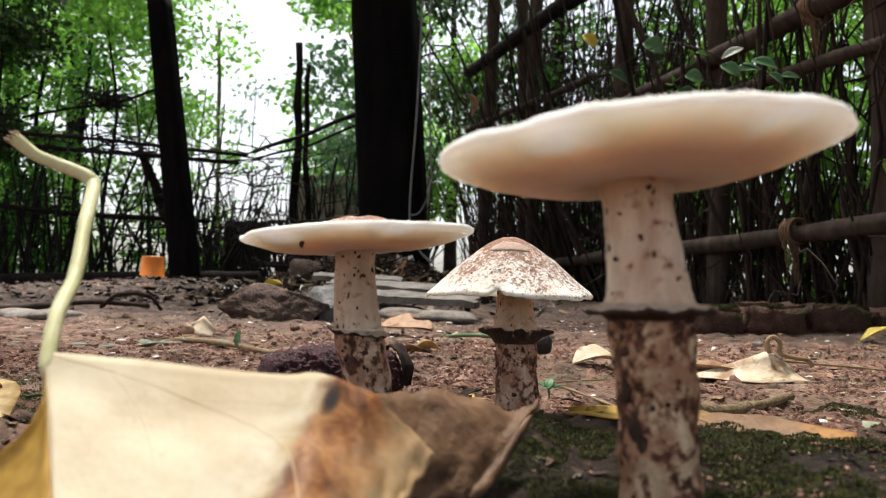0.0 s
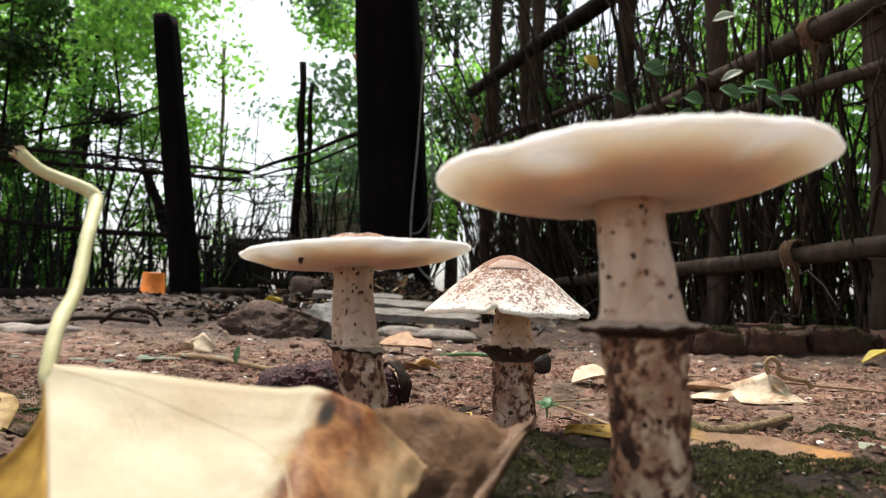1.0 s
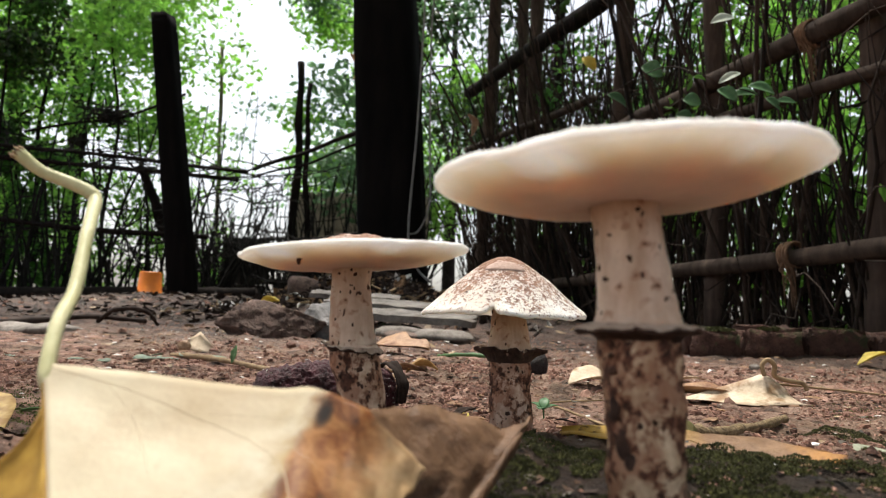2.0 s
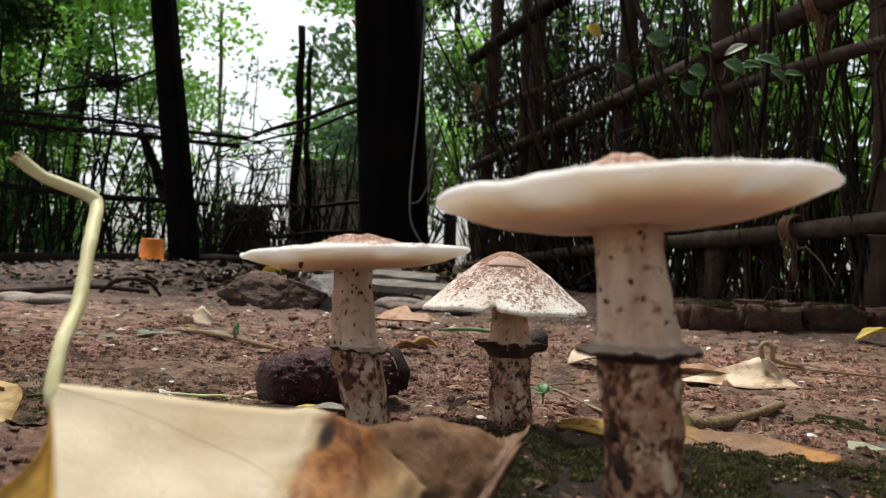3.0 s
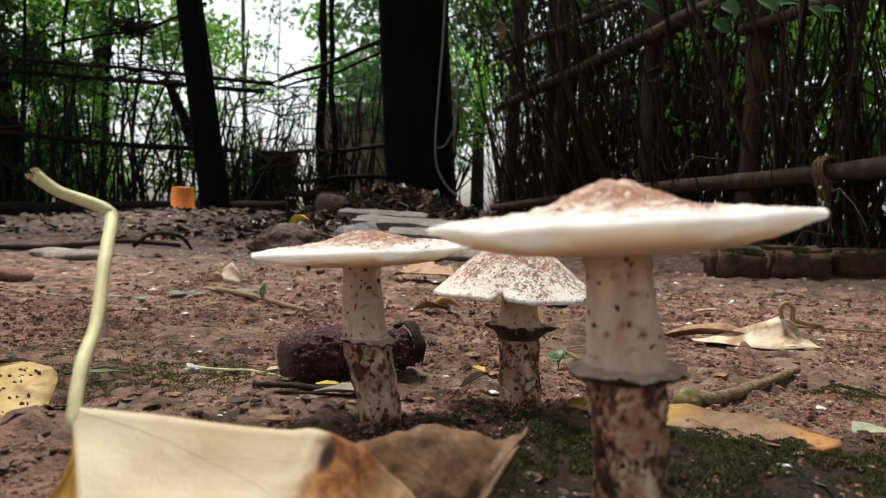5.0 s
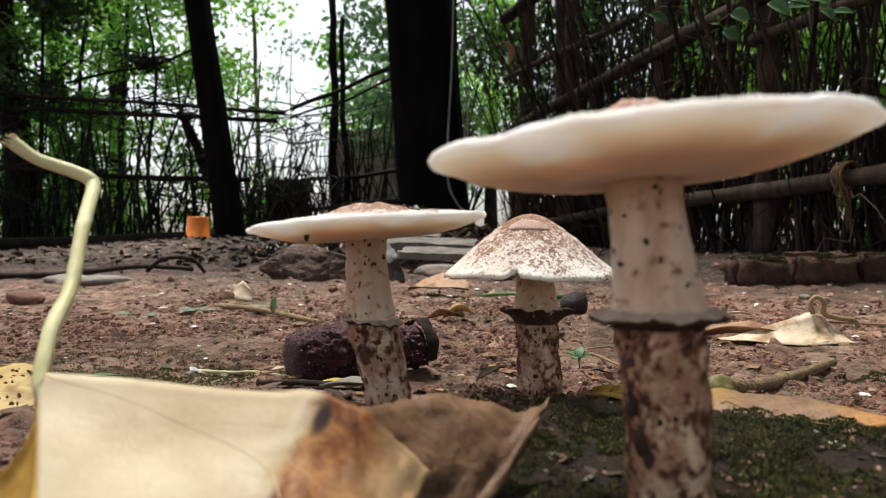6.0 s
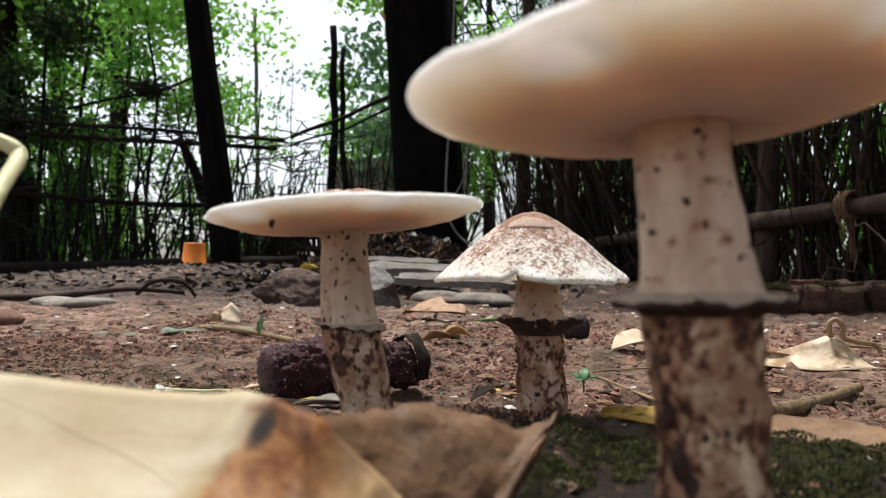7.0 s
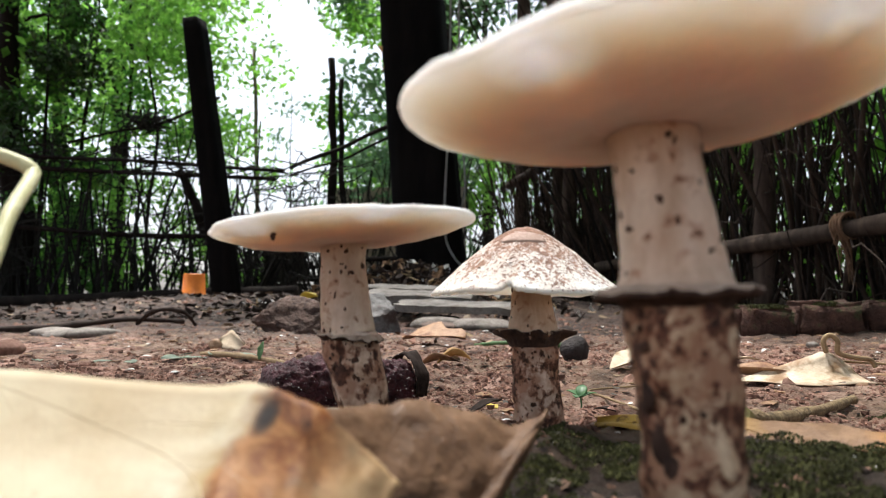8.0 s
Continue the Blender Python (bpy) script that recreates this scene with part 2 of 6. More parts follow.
def make_big_leaf():
    m = Mat("dry_leaf_blade", 0.55, 0.35)
    x, z = m.axis(0), m.axis(2)
    pale = m.ramp(m.noise(28, 5), (0.3, (0.64, 0.51, 0.32)), (0.55, (0.77, 0.68, 0.49)), (0.8, (0.83, 0.77, 0.62)))
    pale = m.mix(m.ramp(m.noise(120, 5, 0.7), (0.62, 0.0), (0.75, 0.35)), pale, (0.45, 0.27, 0.10))
    wob = m.math("MULTIPLY", m.noise(90, 5, 0.6), 0.010)
    at = m.math("ADD", m.math("ADD", x, wob), m.math("MULTIPLY", m.math("SUBTRACT", 0.034, z), 0.26))
    brown = m.ramp(m.noise(95, 6, 0.7, None, 0.4), (0.32, (0.045, 0.014, 0.005)), (0.46, (0.25, 0.085, 0.022)), (0.60, (0.50, 0.23, 0.075)), (0.75, (0.60, 0.36, 0.16)))
    tan = m.ramp(m.noise(60, 5, 0.65), (0.3, (0.44, 0.26, 0.11)), (0.6, (0.74, 0.55, 0.32)))
    col = m.mix(m.math("MULTIPLY", m.between(at, 0.056, 0.073), m.ramp(m.noise(48, 5, 0.6), (0.42, 0.0), (0.62, 0.8))), pale, (0.50, 0.34, 0.13))
    col = m.mix(m.between(at, 0.0725, 0.0755), col, brown)
    col = m.mix(m.math("MULTIPLY", m.between(at, 0.085, 0.097), m.ramp(m.noise(70, 5, 0.6), (0.35, 0.45), (0.55, 1.0))), col, tan)
    v = m.t.nodes.new("ShaderNodeVectorMath")
    v.operation = "DISTANCE"
    m.link(m.stretch(1.2, 0, 0.8), v.inputs[0])
    v.inputs[1].default_value = (0.0700 * 1.2, 0, 0.0285 * 0.8)
    rot = m.math("ADD", v.outputs["Value"], m.math("MULTIPLY", m.math("SUBTRACT", m.noise(260, 4), 0.5), 0.004))
    col = m.mix(m.ramp(m.between(rot, 0.0028, 0.0009), (0.0, 0.0), (0.6, 0.85), (1.0, 1.0)), col, (0.018, 0.008, 0.005))
    m.colour(col).bump(m.noise(90, 5), 0.0008)
    m.leafy(col, 0.35)
    return m.m


def make_ochre():
    """Dry leaf, yellow at the stalk, dull tan in the middle, burnt orange at the curled end."""
    m = Mat("ochre_leaf", 0.55, 0.35)
    at = m.math("ADD", m.axis(0), m.math("MULTIPLY", m.math("SUBTRACT", m.noise(50, 4), 0.5), 0.05))
    col = m.ramp(m.noise(70, 5, 0.65), (0.3, (0.14, 0.072, 0.035)), (0.65, (0.33, 0.20, 0.115)))
    col = m.mix(m.ramp(at, (0.03, 0.92), (0.07, 0.0)), col, (0.56, 0.34, 0.055))
    col = m.mix(m.ramp(at, (0.096, 0.0), (0.112, 0.9)), col, m.ramp(m.noise(160, 4), (0.35, (0.10, 0.035, 0.010)), (0.6, (0.42, 0.19, 0.035))))
    col = m.mix(m.ramp(m.noise(190, 4, 0.6), (0.60, 0.0), (0.70, 0.7)), col, (0.11, 0.05, 0.025))
    m.colour(col).bump(m.noise(140, 5, 0.65), 0.0015)
    m.leafy(col, 0.15)
    return m.m


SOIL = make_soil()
CAP_SKIN, CONE_SKIN = make_cap_top(False), make_cap_top(True)
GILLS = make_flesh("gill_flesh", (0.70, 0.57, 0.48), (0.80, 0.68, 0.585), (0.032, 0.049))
RIM = make_flesh("cap_rim", (0.82, 0.76, 0.65), (0.90, 0.87, 0.80))
STEM_TOP, STEM_LOW = make_stem("stem_upper", 0.15), make_stem("stem_lower", 1.0)
STEM_BLOTCH, STEM_SOILED = make_stem("stem_blotched", 1.0, 0.95, (0.36, 0.225, 0.125), (0.74, 0.575, 0.385), 0.03), make_stem("stem_soiled", 1.0, 1.0, (0.34, 0.20, 0.13), (0.70, 0.52, 0.40), 0.03)
# Dark flesh of the ring's underside, deepened for the shade below the lip.
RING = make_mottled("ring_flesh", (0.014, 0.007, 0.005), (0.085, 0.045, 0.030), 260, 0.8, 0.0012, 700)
RING_EDGE = make_mottled("ring_edge", (0.32, 0.24, 0.175), (0.60, 0.49, 0.39), 260, 0.8, 0.0012, 600, dark=(0.10, 0.06, 0.04))
DIRT = make_mottled("dirt_speck", (0.03, 0.014, 0.008), (0.13, 0.06, 0.035), 400, piece=0.4, island=True)
BIG_LEAF = make_big_leaf()
STALK = make_mottled("leaf_stalk", (0.48, 0.46, 0.22), (0.70, 0.66, 0.40), 60, 0.5)
DEAD_BROWN = make_mottled("dead_leaf_brown", (0.16, 0.08, 0.04), (0.36, 0.22, 0.12), 60, 0.6, through_light=0.15, dark=(0.06, 0.03, 0.02))
DEAD_YELLOW = make_mottled("dead_leaf_yellow", (0.34, 0.18, 0.055), (0.54, 0.35, 0.14), 50, 0.55, through_light=0.2, dark=(0.22, 0.10, 0.04))
DEAD_CREAM = make_mottled("dead_leaf_cream", (0.54, 0.40, 0.26), (0.78, 0.66, 0.50), 60, 0.6, through_light=0.2, dark=(0.30, 0.17, 0.08))
DEAD_ORANGE = make_mottled("dead_leaf_orange", (0.22, 0.115, 0.06), (0.42, 0.25, 0.14), 60, 0.6, through_light=0.1, dark=(0.15, 0.06, 0.03))
OCHRE = make_ochre()
YELLOW = make_mottled("yellow_leaf", (0.55, 0.42, 0.06), (0.72, 0.58, 0.14), 60, 0.5, through_light=0.3)
PALE_GREEN = make_mottled("pale_leaflet", (0.15, 0.20, 0.145), (0.28, 0.33, 0.25), 90, 0.5, through_light=0.2)
GREEN_BIT = make_mottled("green_leaflet", (0.06, 0.13, 0.05), (0.14, 0.25, 0.10), 90, 0.5, through_light=0.3)
LOG = make_mottled("rotten_log_skin", (0.005, 0.002, 0.0026), (0.135, 0.036, 0.048), 130, 0.5, 0.007, 650, spec=0.4)
TWIG = make_mottled("twig_bark", (0.16, 0.10, 0.055), (0.34, 0.24, 0.13), 80, 0.8)
KNOTTY = make_mottled("knotty_twig", (0.09, 0.055, 0.028), (0.36, 0.26, 0.14), 220, 0.8, 0.004, 600, dark=(0.05, 0.032, 0.02))
DARK_TWIG = make_mottled("dark_twig_bark", (0.008, 0.005, 0.004), (0.042, 0.028, 0.022), 60, 0.85, spec=0.15)
CLOD = make_mottled("soil_clod", (0.022, 0.014, 0.011), (0.15, 0.098, 0.078), 45, 0.9, 0.012, 190, dark=(0.018, 0.011, 0.009))
GREY_STONE = make_mottled("grey_stone", (0.055, 0.052, 0.050), (0.20, 0.19, 0.185), 30, 0.8, 0.006, 180, dark=(0.05, 0.03, 0.024))
STONE = make_mottled("stone", (0.07, 0.045, 0.034), (0.18, 0.125, 0.10), 25, 0.8, 0.004, 160, piece=0.35)
RED_STONE = make_mottled("red_pebble", (0.13, 0.06, 0.042), (0.36, 0.20, 0.15), 60, 0.85, 0.003, 200, piece=0.4)
PALE_STONE = make_mottled("pale_stone", (0.10, 0.08, 0.065), (0.28, 0.245, 0.215), 40, 0.75, 0.003, 160, piece=0.3)
CRUMB = make_mottled("soil_crumb", (0.07, 0.030, 0.020), (0.40, 0.21, 0.15), 160, 0.9, 0.001, 500, piece=0.65, island=True)
GRIT = make_mottled("grit", (0.17, 0.078, 0.053), (0.52, 0.30, 0.22), 200, 0.85, piece=0.7, island=True)
WHITE_BIT = make_mottled("white_scrap", (0.55, 0.52, 0.48), (0.78, 0.76, 0.72), 80, 0.6)
BRICK = make_mottled("old_brick", (0.030, 0.015, 0.011), (0.13, 0.066, 0.048), 40, 0.9, 0.008, 200, piece=0.3, dark=(0.05, 0.07, 0.025))
MOSS = make_mottled("moss", (0.014, 0.015, 0.005), (0.105, 0.105, 0.026), 200, 0.9, piece=0.6, island=True)
POT = make_mottled("orange_plastic", (0.50, 0.125, 0.012), (0.68, 0.20, 0.02), 12, 0.45, 0.001, 60)
POST = make_bark("black_timber", (0.002, 0.002, 0.0022), (0.008, 0.0065, 0.006), 12, 0.006, 0.06)
POLE = make_bark("weathered_pole", (0.020, 0.014, 0.011), (0.090, 0.062, 0.046), 22)
STAKE = make_bark("stake_bark", (0.030, 0.020, 0.016), (0.115, 0.080, 0.062), 26)
PALE_BARK = make_bark("pale_bark", (0.16, 0.13, 0.10), (0.36, 0.31, 0.25), 26)
DARK_POLE = make_bark("dark_pole", (0.006, 0.005, 0.0045), (0.024, 0.018, 0.015), 20, 0.006, 0.1)
# Darker copy of the dry brush; paints the left fence as a backlit silhouette.
SHADED_BRUSH = make_mottled("shaded_brush", (0.005, 0.0050, 0.0042), (0.022, 0.020, 0.016), 8, 0.9, 0.002, 60, piece=0.6, island=True)
BRUSH = make_mottled("dry_brush", (0.012, 0.008, 0.0055), (0.075, 0.047, 0.033), 8, 0.9, 0.002, 60, piece=0.85, island=True)
ROPE = make_mottled("fibre_rope", (0.10, 0.055, 0.03), (0.22, 0.13, 0.08), 60, 0.95)
WIRE = make_mottled("grey_wire", (0.10, 0.10, 0.10), (0.22, 0.22, 0.21), 30, 0.6)
CONCRETE = make_mottled("old_concrete", (0.28, 0.23, 0.175), (0.52, 0.44, 0.35), 4, 0.9, 0.006, 40, dark=(0.07, 0.065, 0.055))
LEAVES = [
    make_mottled("leaves_deep", (0.040, 0.15, 0.025), (0.13, 0.34, 0.065), 3, 0.45, 0.0, 20, through_light=0.6, piece=0.6, island=True),
    make_mottled("leaves_fresh", (0.12, 0.36, 0.045), (0.31, 0.61, 0.10), 3, 0.45, 0.0, 20, through_light=0.65, piece=0.5, island=True),
    # Darker, less translucent leaf copy that puts deep shade into the colour.
    make_mottled("leaves_shaded", (0.014, 0.045, 0.010), (0.055, 0.12, 0.025), 3, 0.4, 0.0, 20, through_light=0.25, piece=0.6, island=True),
    make_mottled("leaves_blue", (0.08, 0.19, 0.085), (0.20, 0.36, 0.17), 3, 0.45, 0.0, 20, through_light=0.5, piece=0.5, island=True),
]
VINE_LEAF = make_mottled("vine_leaf", (0.06, 0.15, 0.06), (0.13, 0.25, 0.11), 30, 0.4, 0.0005, 200, through_light=0.25)


# ---- mesh helpers ----
def mesh_of(name, bm, material, smooth=True):
    me = bpy.data.meshes.new(name)
    bmesh.ops.recalc_face_normals(bm, faces=bm.faces)
    bm.to_mesh(me)
    bm.free()
    for mat in material if isinstance(material, (list, tuple)) else [material]:
        me.materials.append(mat)
    if smooth:
        me.polygons.foreach_set("use_smooth", [True] * len(me.polygons))
    return me


def part(name, bm, material, parent, label="", smooth=True):
    ob = new(name, mesh_of(name, bm, material, smooth))
    ob.parent = parent
    return tagged(ob, label)


def thing(name, at, label, category, group="", kind=""):
    ob = new(name)
    ob.empty_display_size = 0.02
    ob.location = at
    return tagged(ob, label, category, group, kind)


def solo(name, bm, material, at, label, category, group="", kind="", smooth=True):
    ob = new(name, mesh_of(name, bm, material, smooth))
    ob.location = at
    return tagged(ob, label, category, group, kind)


def tube(bm, pts, radii, seg=10, wobble=0.0, freq=60.0, cap=True, squash=1.0):
    """A bent round bar through the points."""
    pts = [Vector(p) for p in pts]
    if isinstance(radii, (int, float)):
        radii = [radii] * len(pts)
    rings, side = [], None
    for i, (p, r) in enumerate(zip(pts, radii)):
        way = (pts[min(i + 1, len(pts) - 1)] - pts[max(i - 1, 0)]).normalized()
        if side is None:
            side = way.orthogonal().normalized()
        side = (side - way * side.dot(way)).normalized()
        up = way.cross(side)
        ring = []
        for k in range(seg):
            a = 2 * math.pi * k / seg
            d = side * math.cos(a) + up * math.sin(a) * squash
            q = r * (1 + wobble * noise.noise((p + d * r) * freq))
            ring.append(bm.verts.new(p + d * q))
        rings.append(ring)
    for a, b in zip(rings, rings[1:]):
        for k in range(seg):
            bm.faces.new((a[k], a[(k + 1) % seg], b[(k + 1) % seg], b[k]))
    if cap:
        bm.faces.new(rings[0][::-1])
        bm.faces.new(rings[-1])
    return rings


def smooth_line(pts, steps=6):
    """Catmull-Rom through the points."""
    pts = [Vector(p) for p in pts]
    out = []
    for i in range(len(pts) - 1):
        a, b, c, d = pts[max(i - 1, 0)], pts[i], pts[i + 1], pts[min(i + 2, len(pts) - 1)]
        for k in range(steps):
            u = k / steps
            out.append(0.5 * (2 * b + (c - a) * u + (2 * a - 5 * b + 4 * c - d) * u * u + (3 * b - a - 3 * c + d) * u ** 3))
    return out + [pts[-1]]


def spread(values, n):
    """The values at n even steps."""
    return [float(np.interp(i / (n - 1) * (len(values) - 1), range(len(values)), values)) for i in range(n)]


def sheet(bm, rows, thick=0.0006):
    """A closed thin sheet over a grid of points."""
    n, m = len(rows), len(rows[0])
    P = [[Vector(p) for p in row] for row in rows]
    nor = [[None] * m for _ in range(n)]
    for i in range(n):
        for j in range(m):
            a = P[min(i + 1, n - 1)][j] - P[max(i - 1, 0)][j]
            b = P[i][min(j + 1, m - 1)] - P[i][max(j - 1, 0)]
            c = a.cross(b)
            nor[i][j] = c.normalized() if c.length > 1e-12 else Vector((0, 0, 1))
    top = [[bm.verts.new(P[i][j] + nor[i][j] * thick / 2) for j in range(m)] for i in range(n)]
    low = [[bm.verts.new(P[i][j] - nor[i][j] * thick / 2) for j in range(m)] for i in range(n)]
    for i in range(n - 1):
        for j in range(m - 1):
            bm.faces.new((top[i][j], top[i + 1][j], top[i + 1][j + 1], top[i][j + 1]))
            bm.faces.new((low[i][j], low[i][j + 1], low[i + 1][j + 1], low[i + 1][j]))
    rim = [(i, 0) for i in range(n)] + [(n - 1, j) for j in range(1, m)] + [(i, m - 1) for i in range(n - 2, -1, -1)] + [(0, j) for j in range(m - 2, 0, -1)]
    for (a, b), (c, d) in zip(rim, rim[1:] + rim[:1]):
        bm.faces.new((top[a][b], low[a][b], low[c][d], top[c][d]))


def blade(bm, length, width, cup=0.1, bend=0.1, curl=0.0, n=10, m=6, thick=0.0005, seed=0, ragged=0.0):
    """A leaf lying along x from the origin, its sides raised by cup, its length arched by bend."""
    rows = []
    for i in range(n + 1):
        u = i / n
        w = width * 0.5 * max(0.03, math.sin(math.pi * min(1, u * 0.96 + 0.02)) ** 0.8)
        row = []
        for j in range(m + 1):
            v = 2 * j / m - 1
            wob = noise.noise((u * 4, v * 2, seed * 7.3)) * ragged
            row.append((length * u, w * v * (1 + wob), length * (bend * math.sin(math.pi * u) + curl * u * u + wob * 0.12) + abs(v) ** 1.5 * w * cup * 2))
        rows.append(row)
    sheet(bm, rows, thick)


def pebble(bm, at, size, seed, squash=0.65, cuts=1):
    s = bmesh.ops.create_icosphere(bm, subdivisions=cuts, radius=1.0)
    for v in s["verts"]:
        d = 1 + 0.45 * noise.noise(v.co * 1.3 + Vector((seed * 3.1, seed * 1.7, 0)))
        v.co = Vector((v.co.x * size[0] * d, v.co.y * size[1] * d, v.co.z * size[2] * d)) + Vector(at)


def ease(v, a, b):
    u = min(1, max(0, (v - a) / (b - a)))
    return u * u * (3 - 2 * u)


def ground_at(x, y):
    """Height of the bare ground."""
    z = 0.012 * (1 - ease(y, 0.27, 0.41)) * ease(x, -0.20, -0.07) - 0.0065 * ease(y, 0.33, 0.47) - 0.002 * ease(y, 0.6, 1.0)
    far = min(0.13, max(-0.03, 0.11 + 0.085 * (x + 2.5))) * (1 - 0.55 * ease(x, -0.4, 0.5))
    z += far * ease(y, 1.7, 4.2)
    z += 0.145 * math.exp(-(((x + 0.66) / 0.42) ** 2 + ((y - 2.95) / 0.5) ** 2))
    z += 0.05 * ease(x, 0.25, 0.9) * ease(y, 1.45, 1.75)
    return z


def ground_rough(x, y):
    f = min(1.0, 0.3 + max(0.0, math.hypot(x, y - 0.3)) * 0.5)
    n1 = noise.fractal((x * 9, y * 9, 1.3), 1.0, 2.0, 3)
    n2 = noise.fractal((x * 55, y * 55, 4.1), 0.8, 2.0, 3)
    n3 = noise.fractal((x * 24, y * 24, 2.2), 0.9, 2.0, 2)
    return 0.009 * f * n1 + 0.0056 * (0.5 + 0.5 * f) * n3 + 0.0042 * n2


def on_ground(x, y, lift=0.0):
    return (x, y, ground_at(x, y) + ground_rough(x, y) + lift)


# ---- ground ----
def build_ground():
    n = 620
    u = np.linspace(-1, 1, n)
    xs = 0.1 + 0.18 * np.sinh(6.0 * u)
    ys = 0.5 + 0.18 * np.sinh(6.2 * u)
    verts = [(x, y, ground_at(x, y) + ground_rough(x, y)) for y in ys for x in xs]
    faces = [(j * n + i, j * n + i + 1, (j + 1) * n + i + 1, (j + 1) * n + i) for j in range(n - 1) for i in range(n - 1)]
    me = bpy.data.meshes.new("ground")
    me.from_pydata(verts, [], faces)
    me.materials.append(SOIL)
    me.polygons.foreach_set("use_smooth", [True] * len(faces))
    tagged(new("ground", me), "bare reddish-brown soil with fine grit, damp patches and painted shade", "ground", kind="structure")


build_ground()


# ---- mushrooms ----
def specks(parent, places, label=""):
    """Loose crumbs of soil that stick to a surface."""
    bm = bmesh.new()
    for i, (p, d, s) in enumerate(places):
        q = d.to_track_quat("Z", "Y").to_matrix()
        made = bmesh.ops.create_icosphere(bm, subdivisions=1, radius=1.0)
        for v in made["verts"]:
            k = 1 + 1.1 * noise.noise(v.co * 1.2 + Vector((i * 2.3, 0, 0)))
            wide = 0.55 + 0.9 * ((i * 0.618) % 1)
            v.co = q @ Vector((v.co.x * s * k * wide, v.co.y * s * 1.2 * k / wide ** 0.5, v.co.z * s * 0.35)) + p
    ob = part("soil_specks", bm, DIRT, parent, label or "dark crumbs of soil")
    ob["kind"] = "stuff"


def disc_cap(parent, base, centre, tilt, R, umbo, swell, dents, seed):
    """A wide open cap in its own tilted frame: a low dome with a rounded boss, a thick pale rim and bulging gills below."""
    za = Vector(tilt).normalized()
    xa = (Vector((1, 0, 0)) - za * za.x).normalized()
    frame_m = Matrix((xa, za.cross(xa), za)).transposed().to_4x4()
    frame_m.translation = Vector(centre) - Vector(base)
    seg = 192

    def edge(a):
        r = R * (1 + 0.012 * math.sin(3 * a + seed) + 0.008 * math.sin(7 * a + 2 * seed) + 0.007 * noise.noise((math.cos(a) * 5, math.sin(a) * 5, seed)) + 0.004 * noise.noise((math.cos(a) * 16, math.sin(a) * 16, seed)))
        z = R * (0.010 * math.sin(2 * a + seed * 2) + 0.006 * math.sin(5 * a + seed) + 0.008 * noise.noise((math.cos(a) * 7, math.sin(a) * 7, seed + 3)))
        for at, wide, deep in dents:
            d = (a - at + math.pi) % (2 * math.pi) - math.pi
            r -= R * deep * 0.45 * math.exp(-(d / wide) ** 2)
            z -= R * deep * 0.62 * math.exp(-((d + wide * 0.9) / (wide * 1.3)) ** 2) - R * deep * 0.12 * math.exp(-((d - wide * 1.1) / wide) ** 2)
        return r, z

    def crease(a, f):
        """Fold in the margin that runs inwards from a dent."""
        k = 0.0
        for at, wide, deep in dents:
            d = (a - at - 0.22 * (1 - f) + math.pi) % (2 * math.pi) - math.pi
            k += deep * (1.1 * math.exp(-(d / (wide * 0.5)) ** 2) - 0.35 * math.exp(-((d - wide * 0.9) / (wide * 0.5)) ** 2))
        return k * ease(f, 0.55, 0.90)

    def top(f):
        return 0.060 * (1 - f ** 2.0) + umbo * math.exp(-((f / 0.30) ** 2.3)) + 0.020

    def low(f):
        return -swell * (1 - f ** 3.0) ** 0.95 + 0.035 * math.exp(-((f / 0.27) ** 2))

    prof = [(0.004 + 0.946 * i / 46, top(0.95 * i / 46), 0, 0.0010) for i in range(47)]
    t0, l0 = top(0.95), low(0.955)
    prof += [(0.965 + 0.035 * math.sin(math.pi * i / 12), t0 * (0.5 + 0.5 * math.cos(math.pi * i / 12)) + l0 * (0.5 - 0.5 * math.cos(math.pi * i / 12)), 1, 0.0) for i in range(1, 12)]
    prof += [(0.955 - 0.83 * i / 34, low(0.955 - 0.83 * i / 34), 2 if i > 2 else 1, 0.0003) for i in range(35)]
    bm = bmesh.new()
    rings = []
    for f, h, kind, amp in prof:
        ring = []
        for k in range(seg):
            a = 2 * math.pi * k / seg
            r, z = edge(a)
            ca, sa = math.cos(a), math.sin(a)
            bumpy = amp * (noise.noise((ca * f * 9, sa * f * 9, seed + 5)) + 0.5 * noise.noise((ca * f * 24, sa * f * 24, seed + 8)))
            gill = 0.00010 * math.sin(96 * a + 2 * noise.noise((ca * 3, sa * 3, seed))) * ease(f, 0.3, 0.6) if kind == 2 else 0.0
            ring.append(bm.verts.new((ca * r * f, sa * r * f, h * R + z * f ** 3 + bumpy * (1 - f ** 8) + gill + (R * crease(a, f) * (1 if kind == 2 else 0.25) if kind else 0))))
        rings.append(ring)
    for i, (a, b) in enumerate(zip(rings, rings[1:])):
        for k in range(seg):
            bm.faces.new((a[k], a[(k + 1) % seg], b[(k + 1) % seg], b[k])).material_index = prof[i + 1][2]
    bm.faces.new(rings[0])
    bm.faces.new(rings[-1]).material_index = 2
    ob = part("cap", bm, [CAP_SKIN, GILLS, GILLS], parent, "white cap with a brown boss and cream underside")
    ob.matrix_local = frame_m
    rnd = random.Random(int(seed * 10))
    bm = bmesh.new()
    for i in range(420):
        a = rnd.random() * 2 * math.pi
        r, z = edge(a)
        out, along = Vector((math.cos(a), math.sin(a), 0)), Vector((-math.sin(a), math.cos(a), 0))
        p = out * r * rnd.uniform(0.955, 0.985) + Vector((0, 0, top(0.95) * R + z * 0.9 - 0.0002))
